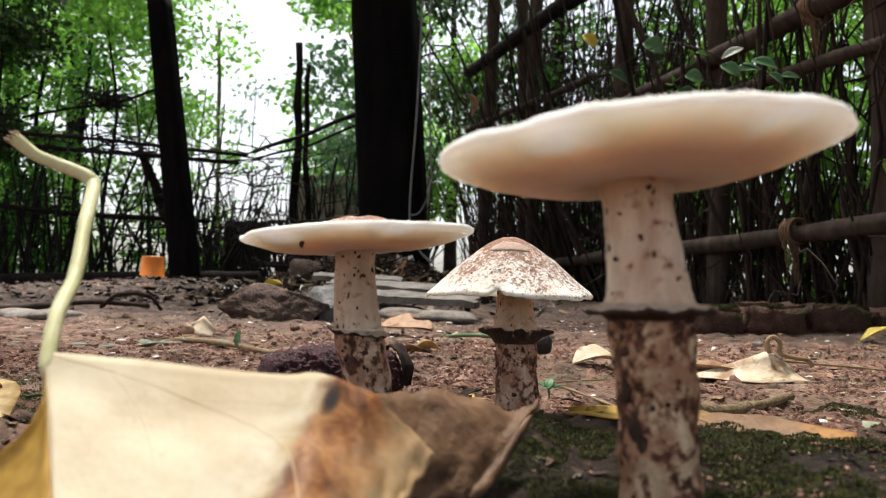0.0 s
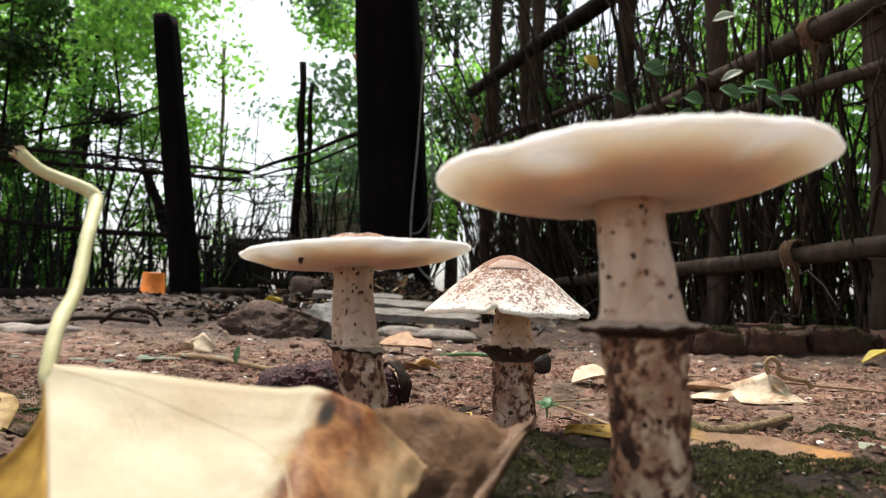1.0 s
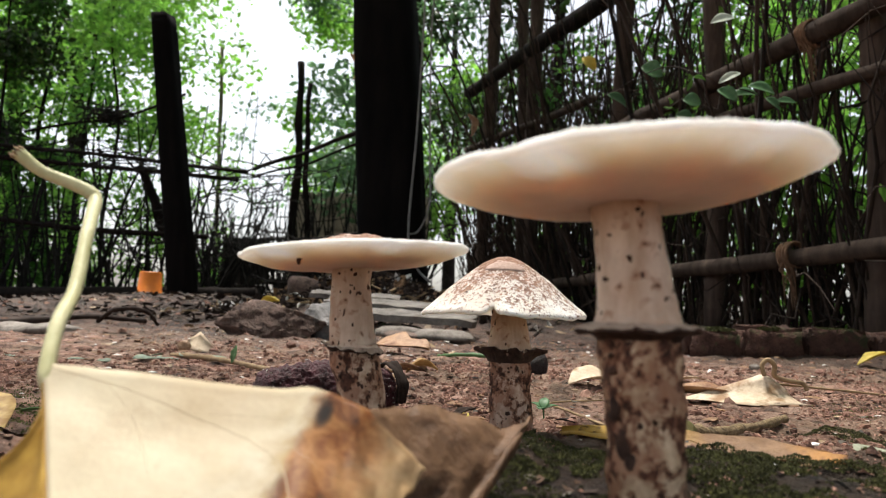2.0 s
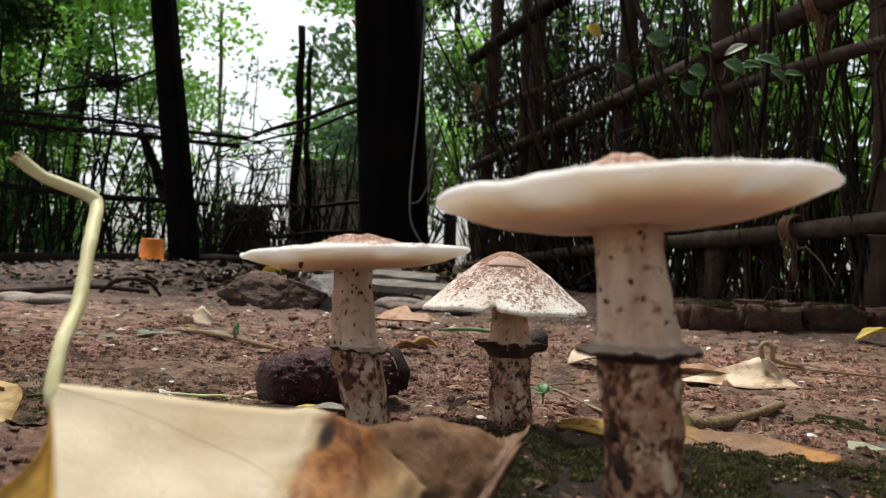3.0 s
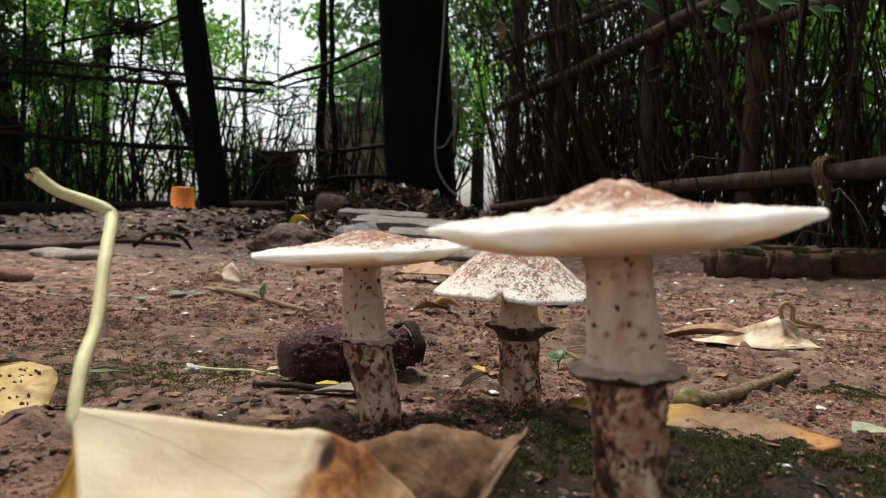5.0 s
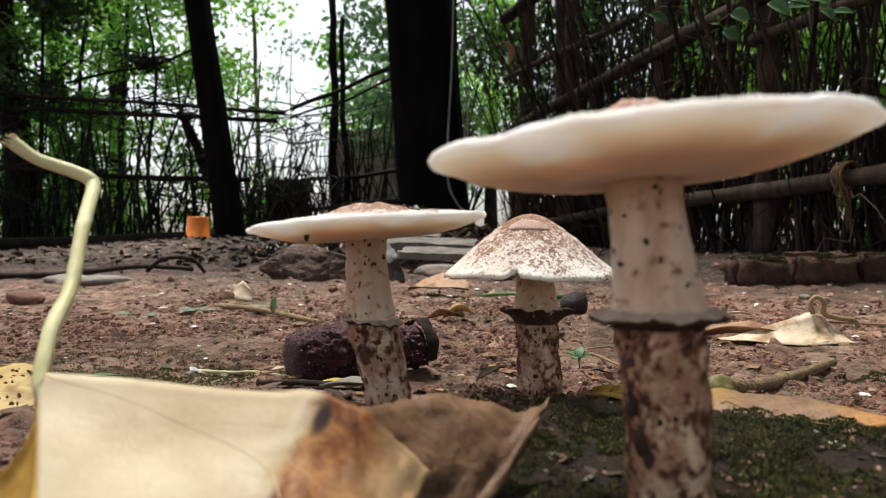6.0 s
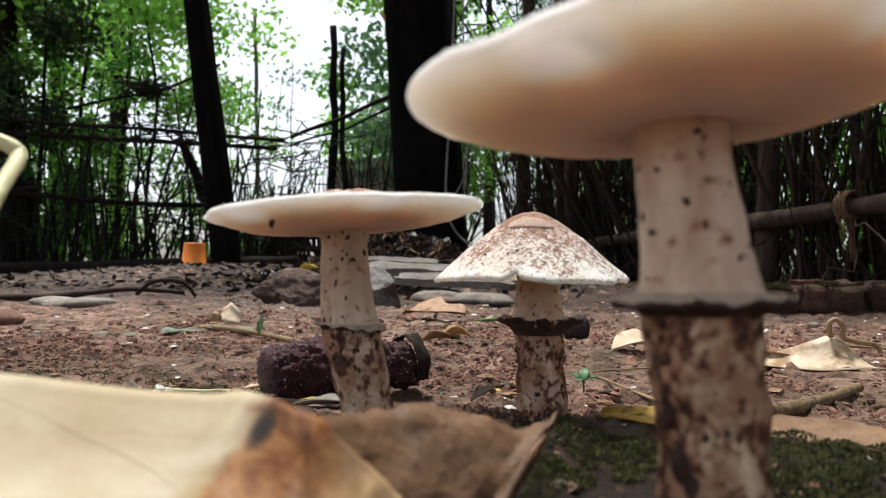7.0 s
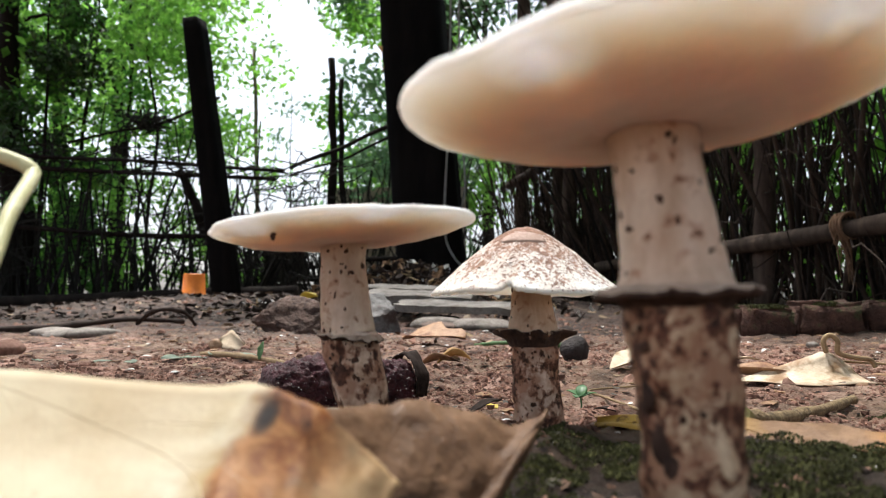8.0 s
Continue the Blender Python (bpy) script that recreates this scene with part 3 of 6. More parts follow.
        w, l = rnd.uniform(0.0002, 0.0007), rnd.uniform(0.0003, 0.0011)
        q = p + out * l * 0.8 + along * rnd.gauss(0, 0.0004) + Vector((0, 0, rnd.uniform(-0.0001, 0.0005)))
        v = [bm.verts.new(c) for c in (p - along * w, p + along * w, q, p + Vector((0, 0, -0.0004)))]
        for tri in ((0, 1, 2), (0, 2, 3), (1, 3, 2)):
            bm.faces.new([v[t] for t in tri])
    tagged(part("fringe", bm, CAP_SKIN, ob, "tiny ragged scales along the rim", smooth=False), kind="stuff")
    return ob, Matrix.Identity(4), top


def scatter_cap(parent, frame_m, top, R, n, seed, inner=0.05):
    rnd = random.Random(seed)
    out = []
    for _ in range(n):
        f, a = inner + (0.97 - inner) * math.sqrt(rnd.random()), rnd.random() * 2 * math.pi
        p = frame_m @ Vector((math.cos(a) * f * R, math.sin(a) * f * R, top(f) * R))
        out.append((p, (frame_m.to_3x3() @ Vector((0, 0, 1))), rnd.choice((0.0003, 0.0004, 0.0005, 0.0006, 0.0009))))
    specks(parent, out)


def scatter_stem(parent, pts, radii, lo, hi, n, seed, sizes):
    rnd = random.Random(seed)
    out = []
    for _ in range(n):
        u = lo + (hi - lo) * rnd.random()
        k = u * (len(pts) - 1)
        i = min(int(k), len(pts) - 2)
        p = pts[i].lerp(pts[i + 1], k - i)
        r = radii[i] + (radii[i + 1] - radii[i]) * (k - i)
        a = rnd.random() * 2 * math.pi
        d = Vector((math.cos(a), math.sin(a), 0))
        out.append((p + d * r, d, rnd.choice(sizes)))
    specks(parent, out)


def ring_collar(parent, at, r_in, r_out, seed, top_mat, torn=0.16, skirt=0.006, tip=(0.0, 0.0), thick=0.0013, cup=0.0):
    """The torn ring: a pale skirt that flares off the stem into a ragged lip with a dark underside."""
    bm = bmesh.new()
    seg = 96
    prof = [(r_in * 0.97, skirt, 0), (r_in * 1.02, skirt * 0.55, 0), (r_in * 1.08, skirt * 0.22, 0.1), (r_in * 1.08 + (r_out - r_in * 1.08) * 0.35, 0.0006, 0.5), (r_out * 0.94, 0.0002, 0.9), (r_out, -0.0003, 1), (r_out * 0.985, -thick, 1), (r_out * 0.93, -thick * 1.3, 0.9), (r_in * 1.12, -thick * 1.6, 0.4), (r_in * 1.03, -thick * 2.4, 0.15), (r_in * 0.96, -thick * 3.2, 0)]
    rings = []
    for r, z, loose in prof:
        ring = []
        for k in range(seg):
            a = 2 * math.pi * k / seg
            ca, sa = math.cos(a), math.sin(a)
            t = 1 + loose * torn * (noise.noise((ca * 2.2, sa * 2.2, seed)) + 0.55 * noise.noise((ca * 7, sa * 7, seed)) + 0.35 * noise.noise((ca * 22, sa * 22, seed)))
            drop = loose * (0.0011 * noise.noise((ca * 3, sa * 3, seed + 6)) + 0.0006 * noise.noise((ca * 12, sa * 12, seed + 4)) + tip[0] * ca * r + tip[1] * sa * r + cup * (1 + 0.7 * noise.noise((ca * 4, sa * 4, seed + 9))))
            ring.append(bm.verts.new(Vector(at) + Vector((ca * r * t, sa * r * t, z + drop))))
        rings.append(ring)
    for j, (a, b) in enumerate(zip(rings, rings[1:])):
        for k in range(seg):
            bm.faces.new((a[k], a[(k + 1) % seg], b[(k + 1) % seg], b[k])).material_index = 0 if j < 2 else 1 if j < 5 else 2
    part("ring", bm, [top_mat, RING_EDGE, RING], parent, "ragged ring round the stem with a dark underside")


def build_stem(parent, base, line, radii, ring_z, seed, specks_up, specks_low, low_mat=None):
    """A bent stem in two parts that meet at the height of the ring."""
    pts = [p - Vector(base) for p in smooth_line(line, 14)]
    k = min(range(len(pts)), key=lambda i: abs(pts[i].z + base[2] - ring_z))
    heights = [p.z + base[2] for p in pts]
    rad = [float(np.interp(-h, [-q[0] for q in radii], [q[1] for q in radii])) for h in heights]
    bm = bmesh.new()
    tube(bm, pts[: k + 1], rad[: k + 1], 48, 0.05, 160)
    stem = part("stem", bm, STEM_TOP, parent, "smooth whitish stem above the ring")
    bm = bmesh.new()
    tube(bm, pts[k:], rad[k:], 72, 0.14, 130)
    foot = part("stem_foot", bm, low_mat or STEM_LOW, parent, "scaly brown-mottled stem below the ring")
    split = k / (len(pts) - 1)
    scatter_stem(stem, pts, rad, 0.04, split, specks_up, seed, (0.0004, 0.0005, 0.0006, 0.0008, 0.0010))
    scatter_stem(foot, pts, rad, split + 0.03, 0.97, specks_low, seed + 1, (0.0003, 0.0004, 0.0005, 0.0007, 0.0010))
    return pts, rad, k, stem


def build_big_mushroom():
    base = Vector((0.0605, 0.170, 0.008))
    ob = thing("mushroom", base, "tall mushroom with a wide flat white cap and ringed stem", "mushroom", "mushrooms on the soil")
    cap, m, top = disc_cap(ob, base, (0.0513, 0.1650, 0.1030), (-0.076, 0.010, 1), 0.0505, 0.150, 0.165,
                      [(radians(-119), 0.15, 0.034), (radians(-57), 0.12, 0.026)], 1.0)
    scatter_cap(cap, m, top, 0.0503, 46, 11)
    line = [(0.0525, 0.168, 0.097), (0.0545, 0.168, 0.082), (0.0565, 0.1685, 0.064), (0.0580, 0.169, 0.045), (0.0595, 0.1695, 0.025), (0.0605, 0.170, 0.006)]
    radii = [(0.097, 0.0094), (0.090, 0.0088), (0.080, 0.0094), (0.070, 0.0104), (0.064, 0.0108), (0.056, 0.0106), (0.040, 0.0101), (0.025, 0.0100), (0.006, 0.0104)]
    pts, rad, k, stem = build_stem(ob, base, line, radii, 0.0640, 3, 40, 90, STEM_BLOTCH)
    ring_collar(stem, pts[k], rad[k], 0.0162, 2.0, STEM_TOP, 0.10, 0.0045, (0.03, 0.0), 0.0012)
    bm = bmesh.new()
    for i, (x, z, w, h) in enumerate([(-0.0058, 0.0345, 0.0026, 0.0040), (-0.0046, 0.0300, 0.0020, 0.0030), (-0.0078, 0.0435, 0.0014, 0.0034), (-0.0020, 0.0600, 0.0030, 0.0012)]):
        p = min(pts, key=lambda q: abs(q.z + base.z - z))
        pebble(bm, (p.x + x, p.y - math.sqrt(0.0102 ** 2 - x * x) + 0.0004, z - base.z), (w, 0.0010, h), i, cuts=2)
    part("rotten_hollow", bm, RING, ob, "black rotten hollow in the lower stem")


def build_left_mushroom():
    base = Vector((-0.0345, 0.2675, 0.010))
    ob = thing("mushroom", base, "mushroom with a flat white cap, boss and speckled ringed stem", "mushroom", "mushrooms on the soil")
    cap, m, top = disc_cap(ob, base, (-0.0442, 0.2600, 0.0890), (-0.076, -0.012, 1), 0.0472, 0.095, 0.15,
                      [(radians(-140), 0.10, 0.035), (radians(150), 0.35, 0.03), (radians(-75), 0.16, 0.02)], 2.6)
    scatter_cap(cap, m, top, 0.0470, 60, 12)
    bm = bmesh.new()
    pebble(bm, (-0.0133, -0.0335, -0.0047), (0.0008, 0.0008, 0.0015), 5, cuts=2)
    pebble(bm, (-0.0126, -0.0337, -0.0040), (0.0006, 0.0006, 0.0008), 8, cuts=2)
    part("stain", bm, RING, cap, "dark brown nick in the gills")
    line = [(-0.0472, 0.2665, 0.084), (-0.0470, 0.2665, 0.070), (-0.0448, 0.2665, 0.050), (-0.0410, 0.2668, 0.033), (-0.0345, 0.2675, 0.006)]
    radii = [(0.084, 0.0088), (0.078, 0.0081), (0.066, 0.0088), (0.052, 0.0098), (0.046, 0.0099), (0.030, 0.0094), (0.012, 0.0088), (0.006, 0.0094)]
    pts, rad, k, stem = build_stem(ob, base, line, radii, 0.0495, 5, 56, 170)
    ring_collar(stem, pts[k], rad[k], 0.0128, 4.0, STEM_TOP, 0.30, 0.0020, (-0.14, 0.0), 0.0007)


def build_cone_mushroom():
    base = Vector((0.0218, 0.3300, 0.004))
    ob = thing("mushroom", base, "small mushroom with a conical flecked cap and dirty stem", "mushroom", "mushrooms on the soil")
    R, seg = 0.0412, 144
    centre = Vector((0.0158, 0.3290, 0.0668)) - base
    prof = [(0.01, 0.700), (0.08, 0.692), (0.17, 0.660), (0.28, 0.600), (0.40, 0.520), (0.54, 0.410), (0.68, 0.285), (0.81, 0.165), (0.91, 0.075), (0.97, 0.025), (1.0, -0.008), (0.985, -0.035), (0.93, -0.020), (0.70, 0.130), (0.40, 0.30), (0.2, 0.36)]

    def notch(a):
        d = (a - radians(-96) + math.pi) % (2 * math.pi) - math.pi
        return max(0.0, 1 - abs(d) / 0.085)

    bm = bmesh.new()
    rings = []
    for j, (f, h) in enumerate(prof):
        ring = []
        for k in range(seg):
            a = 2 * math.pi * k / seg
            r = R * f * (1 + 0.012 * math.sin(4 * a) + 0.014 * noise.noise((math.cos(a) * 6, math.sin(a) * 6, f * 2)))
            z = R * h + (0.0006 * math.sin(3 * a + 1) + 0.0003 * math.sin(11 * a)) * f ** 3 + 0.0007 * noise.noise((math.cos(a) * f * 12, math.sin(a) * f * 12, 3))
            cut = notch(a) * max(0, f - 0.72) / 0.28
            r *= 1 - 0.17 * cut
            z += 0.0034 * cut
            ring.append(bm.verts.new((math.cos(a) * r, math.sin(a) * r, z)))
        rings.append(ring)
    for j, (a, b) in enumerate(zip(rings, rings[1:])):
        for k in range(seg):
            f = bm.faces.new((a[k], a[(k + 1) % seg], b[(k + 1) % seg], b[k]))
            f.material_index = 0 if j < 10 else 1
    bm.faces.new(rings[0])
    cap = part("cap", bm, [CONE_SKIN, RIM], ob, "pale conical cap with brown flecks")
    cap.location = centre
    bm = bmesh.new()
    rows = []
    for i in range(13):
        u = -1 + 2 * i / 12
        row = []
        for j in range(7):
            w = -1 + 2 * j / 6
            v = w * math.sqrt(max(0.02, 1 - u * u)) * (1 + 0.25 * noise.noise((u * 3, j, 2)))
            x, y = 0.0004 + 0.0094 * u, -0.0135 + 0.0036 * v
            f = math.hypot(x, y) / R
            row.append((x, y, R * float(np.interp(f, [p[0] for p in prof[:11]], [p[1] for p in prof[:11]])) + 0.0007 * (1 - max(abs(u), abs(w)) ** 3) - 0.0004))
        rows.append(row)
    sheet(bm, rows, 0.0010)
    part("boss_patch", bm, make_mottled("boss_patch", (0.33, 0.21, 0.16), (0.55, 0.40, 0.33), 160, 0.8, 0.0008, 700, dark=(0.15, 0.08, 0.055)), cap, "grey-brown scale on the cap")


    def top(f):
        return float(np.interp(f, [p[0] for p in prof[:11]], [p[1] for p in prof[:11]])) + 0.004

    scatter_cap(cap, Matrix.Identity(4), top, R * 0.99, 70, 13, 0.15)
    line = [(0.0182, 0.3290, 0.084), (0.0185, 0.3290, 0.066), (0.0192, 0.3295, 0.048), (0.0200, 0.3297, 0.032), (0.0218, 0.3300, 0.002)]
    radii = [(0.084, 0.0080), (0.067, 0.0084), (0.056, 0.0098), (0.049, 0.0112), (0.045, 0.0102), (0.030, 0.0101), (0.015, 0.0106), (0.002, 0.0116)]
    pts, rad, k, stem = build_stem(ob, base, line, radii, 0.0475, 7, 26, 240, STEM_SOILED)
    ring_collar(stem, pts[k], rad[k], 0.0146, 6.0, STEM_TOP, 0.42, 0.0016, (0.0, 0.0), 0.0016, 0.0022)


build_big_mushroom()
build_left_mushroom()
build_cone_mushroom()


# ---- large dry leaf in front ----
def build_front_leaf():
    base = Vector((-0.090, 0.120, 0.012))
    ob = thing("dry_leaf", base, "large curled cream dry leaf with a brown tip and long stalk", "leaf")
    edge = smooth_line([(-0.0905, 0.1395, 0.0492), (-0.072, 0.1425, 0.0483), (-0.050, 0.1455, 0.0462), (-0.033, 0.148, 0.0452), (-0.0245, 0.149, 0.0458), (-0.0130, 0.1495, 0.0420), (-0.0035, 0.1500, 0.0345), (0.0040, 0.1510, 0.0275)], 8)
    n = len(edge)
    rows = []
    for i, p in enumerate(edge):
        u = i / (n - 1)
        reach = 0.046 * (1 - 0.55 * ease(u, 0.62, 1.0))
        drop = (p.z - 0.013) * (1 - 0.35 * ease(u, 0.75, 1.0))
        row = []
        for j in range(15):
            v = j / 14
            y = p.y - reach * v ** 1.35
            z = p.z - drop * v ** 1.15
            fold = 0.0035 * math.exp(-((u - 0.66) / 0.05) ** 2) * v
            vein = 0.0003 * math.exp(-((u - 0.12 - 0.5 * v) / 0.02) ** 2)
            wave = 0.0015 * noise.noise((u * 5, v * 4, 2.0)) * min(1, v * 4) + ease(u, 0.58, 0.72) * (0.0016 * noise.noise((u * 13, v * 5, 4.0)) + 0.0008 * noise.noise((u * 30, v * 11, 6.0)))
            draw = 0.040 * v ** 1.3 * (1 - u) ** 1.3
            row.append(Vector((p.x + draw - 0.006 * v * u, y + fold, z + wave - vein)) - base)
        rows.append(row)
    bm = bmesh.new()
    sheet(bm, rows, 0.0008)
    blade_ob = part("blade", bm, BIG_LEAF, ob, "cream blade browning towards the tip")
    def on_blade(u, v):
        i, j = min(n - 2, int(u * (n - 1))), min(13, int(v * 14))
        fu, fv = u * (n - 1) - i, v * 14 - j
        p = rows[i][j].lerp(rows[i + 1][j], fu).lerp(rows[i][j + 1].lerp(rows[i + 1][j + 1], fu), fv)
        nor = (rows[i + 1][j] - rows[i][j]).cross(rows[i][j + 1] - rows[i][j]).normalized()
        return p + nor * (0.00038 if nor.y < 0 else -0.00038)

    vein_mat = make_mottled("leaf_vein", (0.56, 0.43, 0.25), (0.70, 0.58, 0.38), 120, 0.6)
    for name, line, rr in [("midrib", [(0.02, 0.02), (0.12, 0.12), (0.25, 0.26), (0.40, 0.42), (0.52, 0.62), (0.60, 0.80)], 0.00014), ("side_vein", [(0.12, 0.12), (0.17, 0.35), (0.19, 0.6)], 0.00006), ("side_vein", [(0.25, 0.26), (0.40, 0.24), (0.56, 0.26)], 0.00006), ("side_vein", [(0.40, 0.42), (0.52, 0.42), (0.62, 0.48)], 0.00006)]:
        bm = bmesh.new()
        track = smooth_line([Vector((u, v, 0)) for u, v in line], 10)
        tube(bm, [on_blade(p.x, p.y) for p in track], rr, 6)
        part(name, bm, vein_mat, blade_ob)
    bm = bmesh.new()
    inner = [rows[0][j] for j in range(15)]
    rows = []
    for j, p in enumerate(inner):
        v = j / 14
        q = p.lerp(inner[0].lerp(Vector((-0.104, 0.117, 0.012)) - base, v), ease(v, 0.22, 0.85))
        rows.append([p.lerp(q, k / 7) + Vector((-0.0004, 0.005 * math.sin(math.pi * k / 7) * v, 0.0)) for k in range(8)])
    sheet(bm, rows, 0.0008)
    part("side_fold", bm, make_mottled("golden_leaf", (0.36, 0.19, 0.03), (0.62, 0.38, 0.07), 50, 0.55, 0.0006, 200, through_light=0.3), ob, "ochre fold of the blade below the stalk")
    top = smooth_line([(-0.0225, 0.152, 0.0440), (-0.0165, 0.158, 0.0402), (-0.0092, 0.1745, 0.0385), (-0.0010, 0.1855, 0.0372), (0.0110, 0.1935, 0.0350), (0.0200, 0.1990, 0.0312), (0.0262, 0.2030, 0.0318), (0.0300, 0.2052, 0.0350)], 6)
    rows = []
    for i, p in enumerate(top):
        u = i / (len(top) - 1)
        low = Vector((-0.018 + 0.038 * u - 0.002 * u * u, 0.146 + 0.028 * u, 0.0125))
        k = 1 - ease(u, 0.86, 1.0) * 0.55
        rows.append([p.lerp(low, v / 10 * k) + Vector((0.0, -0.010 * math.sin(math.pi * v / 10) * (1 - u) + 0.0030 * noise.noise((u * 7, v * 0.5, 3)), 0.0022 * noise.noise((u * 6, v * 0.4, 7)) + 0.0010 * noise.noise((u * 19, v * 0.9, 1)))) - base for v in range(11)])
    bm = bmesh.new()
    sheet(bm, rows, 0.0007)
    part("tip_curl", bm, make_mottled("withered_tip", (0.055, 0.026, 0.014), (0.29, 0.165, 0.09), 48, 0.55, 0.003, 200, through_light=0.2, dark=(0.040, 0.028, 0.022)), ob, "brown withered tip curled behind the blade")
    stalk = smooth_line([(-0.0868, 0.1372, 0.0425), (-0.0890, 0.1388, 0.0470), (-0.0945, 0.149, 0.059), (-0.1005, 0.163, 0.068), (-0.1095, 0.179, 0.085), (-0.1215, 0.199, 0.099), (-0.1245, 0.2005, 0.1025), (-0.1285, 0.199, 0.1045), (-0.1385, 0.194, 0.1085), (-0.1450, 0.190, 0.1140)], 8)
    bm = bmesh.new()
    tube(bm, [p - base for p in stalk], spread([0.0007, 0.0018, 0.0020, 0.0019, 0.0020, 0.0022, 0.0024, 0.0022, 0.0020, 0.0022], len(stalk)), 14, 0.12, 120)
    stalk_ob = part("stalk", bm, STALK, ob, "pale yellow-green bent stalk")
    bm = bmesh.new()
    end, way = stalk[-1] - base, (stalk[-1] - stalk[-3]).normalized()
    side = way.orthogonal().normalized()
    for i in range(9):
        a = 2 * math.pi * i / 9
        d = (side * math.cos(a) + way.cross(side) * math.sin(a))
        tube(bm, [end - way * 0.0012 + d * 0.0016, end + way * 0.0005 + d * 0.0021, end + way * (0.0008 + 0.0014 * ((i * 0.37) % 1)) + d * 0.0019], [0.0006, 0.0006, 0.0002], 5)
    part("broken_end", bm, TWIG, stalk_ob, "brown fibres at the broken end")


build_front_leaf()


def leaf_cloud(centres, n, size, seed, droop=0.3):
    """Many small folded leaves gathered in clumps: vertex and face arrays."""
    g = np.random.default_rng(seed)
    c = np.array([p[:3] for p in centres])
    w = np.array([p[3] for p in centres])
    pick = g.choice(len(c), n, p=w ** 2 / (w ** 2).sum())
    d = g.normal(size=(n, 3))
    d /= np.linalg.norm(d, axis=1)[:, None]
    pos = c[pick] + d * (w[pick] * g.random(n) ** 0.5)[:, None] * np.array([1, 1, 0.75])
    along = g.normal(size=(n, 3))
    along[:, 2] -= droop
    along /= np.linalg.norm(along, axis=1)[:, None]
    side = np.cross(along, g.normal(size=(n, 3)))
    side /= np.linalg.norm(side, axis=1)[:, None] + 1e-9
    up = np.cross(along, side)
    L = size * g.uniform(0.6, 1.35, n)[:, None]
    W = L * g.uniform(0.22, 0.34, n)[:, None]
    a, b = pos, pos + along * L
    m = pos + along * L * 0.45
    v = np.stack([a, m + side * W + up * W * 0.3, b, m - side * W + up * W * 0.3], 1).reshape(-1, 3)
    i = np.arange(n) * 4
    f = np.concatenate([np.stack([i, i + 1, i + 2], 1), np.stack([i, i + 2, i + 3], 1)])
    return v, f


def cloud_part(name, v, f, mat, parent, label=""):
    me = bpy.data.meshes.new(name)
    me.from_pydata(v.tolist(), [], f.tolist())
    me.materials.append(mat)
    ob = new(name, me)
    ob.parent = parent
    return tagged(ob, label, kind="stuff")


# ---- fences and posts ----
def bar(parent, name, a, b, r, mat, sag=0.0, seed=0, label="", bow=0.02):
    a, b = Vector(a), Vector(b)
    n = max(6, int((b - a).length / 0.12))
    side = Vector((0.3, 0.3, 1)).normalized()
    pts = []
    for i in range(n + 1):
        u = i / n
        p = a.lerp(b, u)
        k = Vector((noise.noise((u * 2.4, seed, 0)), noise.noise((u * 2.4, seed, 5)), noise.noise((u * 2.4, seed, 9)))) * bow
        pts.append(p + k * math.sin(math.pi * u) - Vector((0, 0, sag * math.sin(math.pi * u))))
    bm = bmesh.new()
    radii = [r * (1 + 0.12 * noise.noise((i * 0.9, seed, 3)) + (0.10 if i % 4 == 2 else 0)) for i in range(n + 1)]
    tube(bm, pts, radii, 10, 0.12, 14)
    return part(name, bm, mat, parent, label)


FENCE_A, FENCE_B = Vector((1.99, -0.41, 0)), Vector((-0.52, 5.81, 0))
FENCE_WAY = (FENCE_B - FENCE_A).normalized()
FENCE_OUT = Vector((FENCE_WAY.y, -FENCE_WAY.x, 0)) * -1
if FENCE_OUT.x < 0:
    FENCE_OUT = -FENCE_OUT


def on_fence(y, z, out=0.0):
    u = (y - FENCE_A.y) / FENCE_WAY.y
    p = FENCE_A + FENCE_WAY * u + FENCE_OUT * out
    return Vector((p.x, p.y, z))


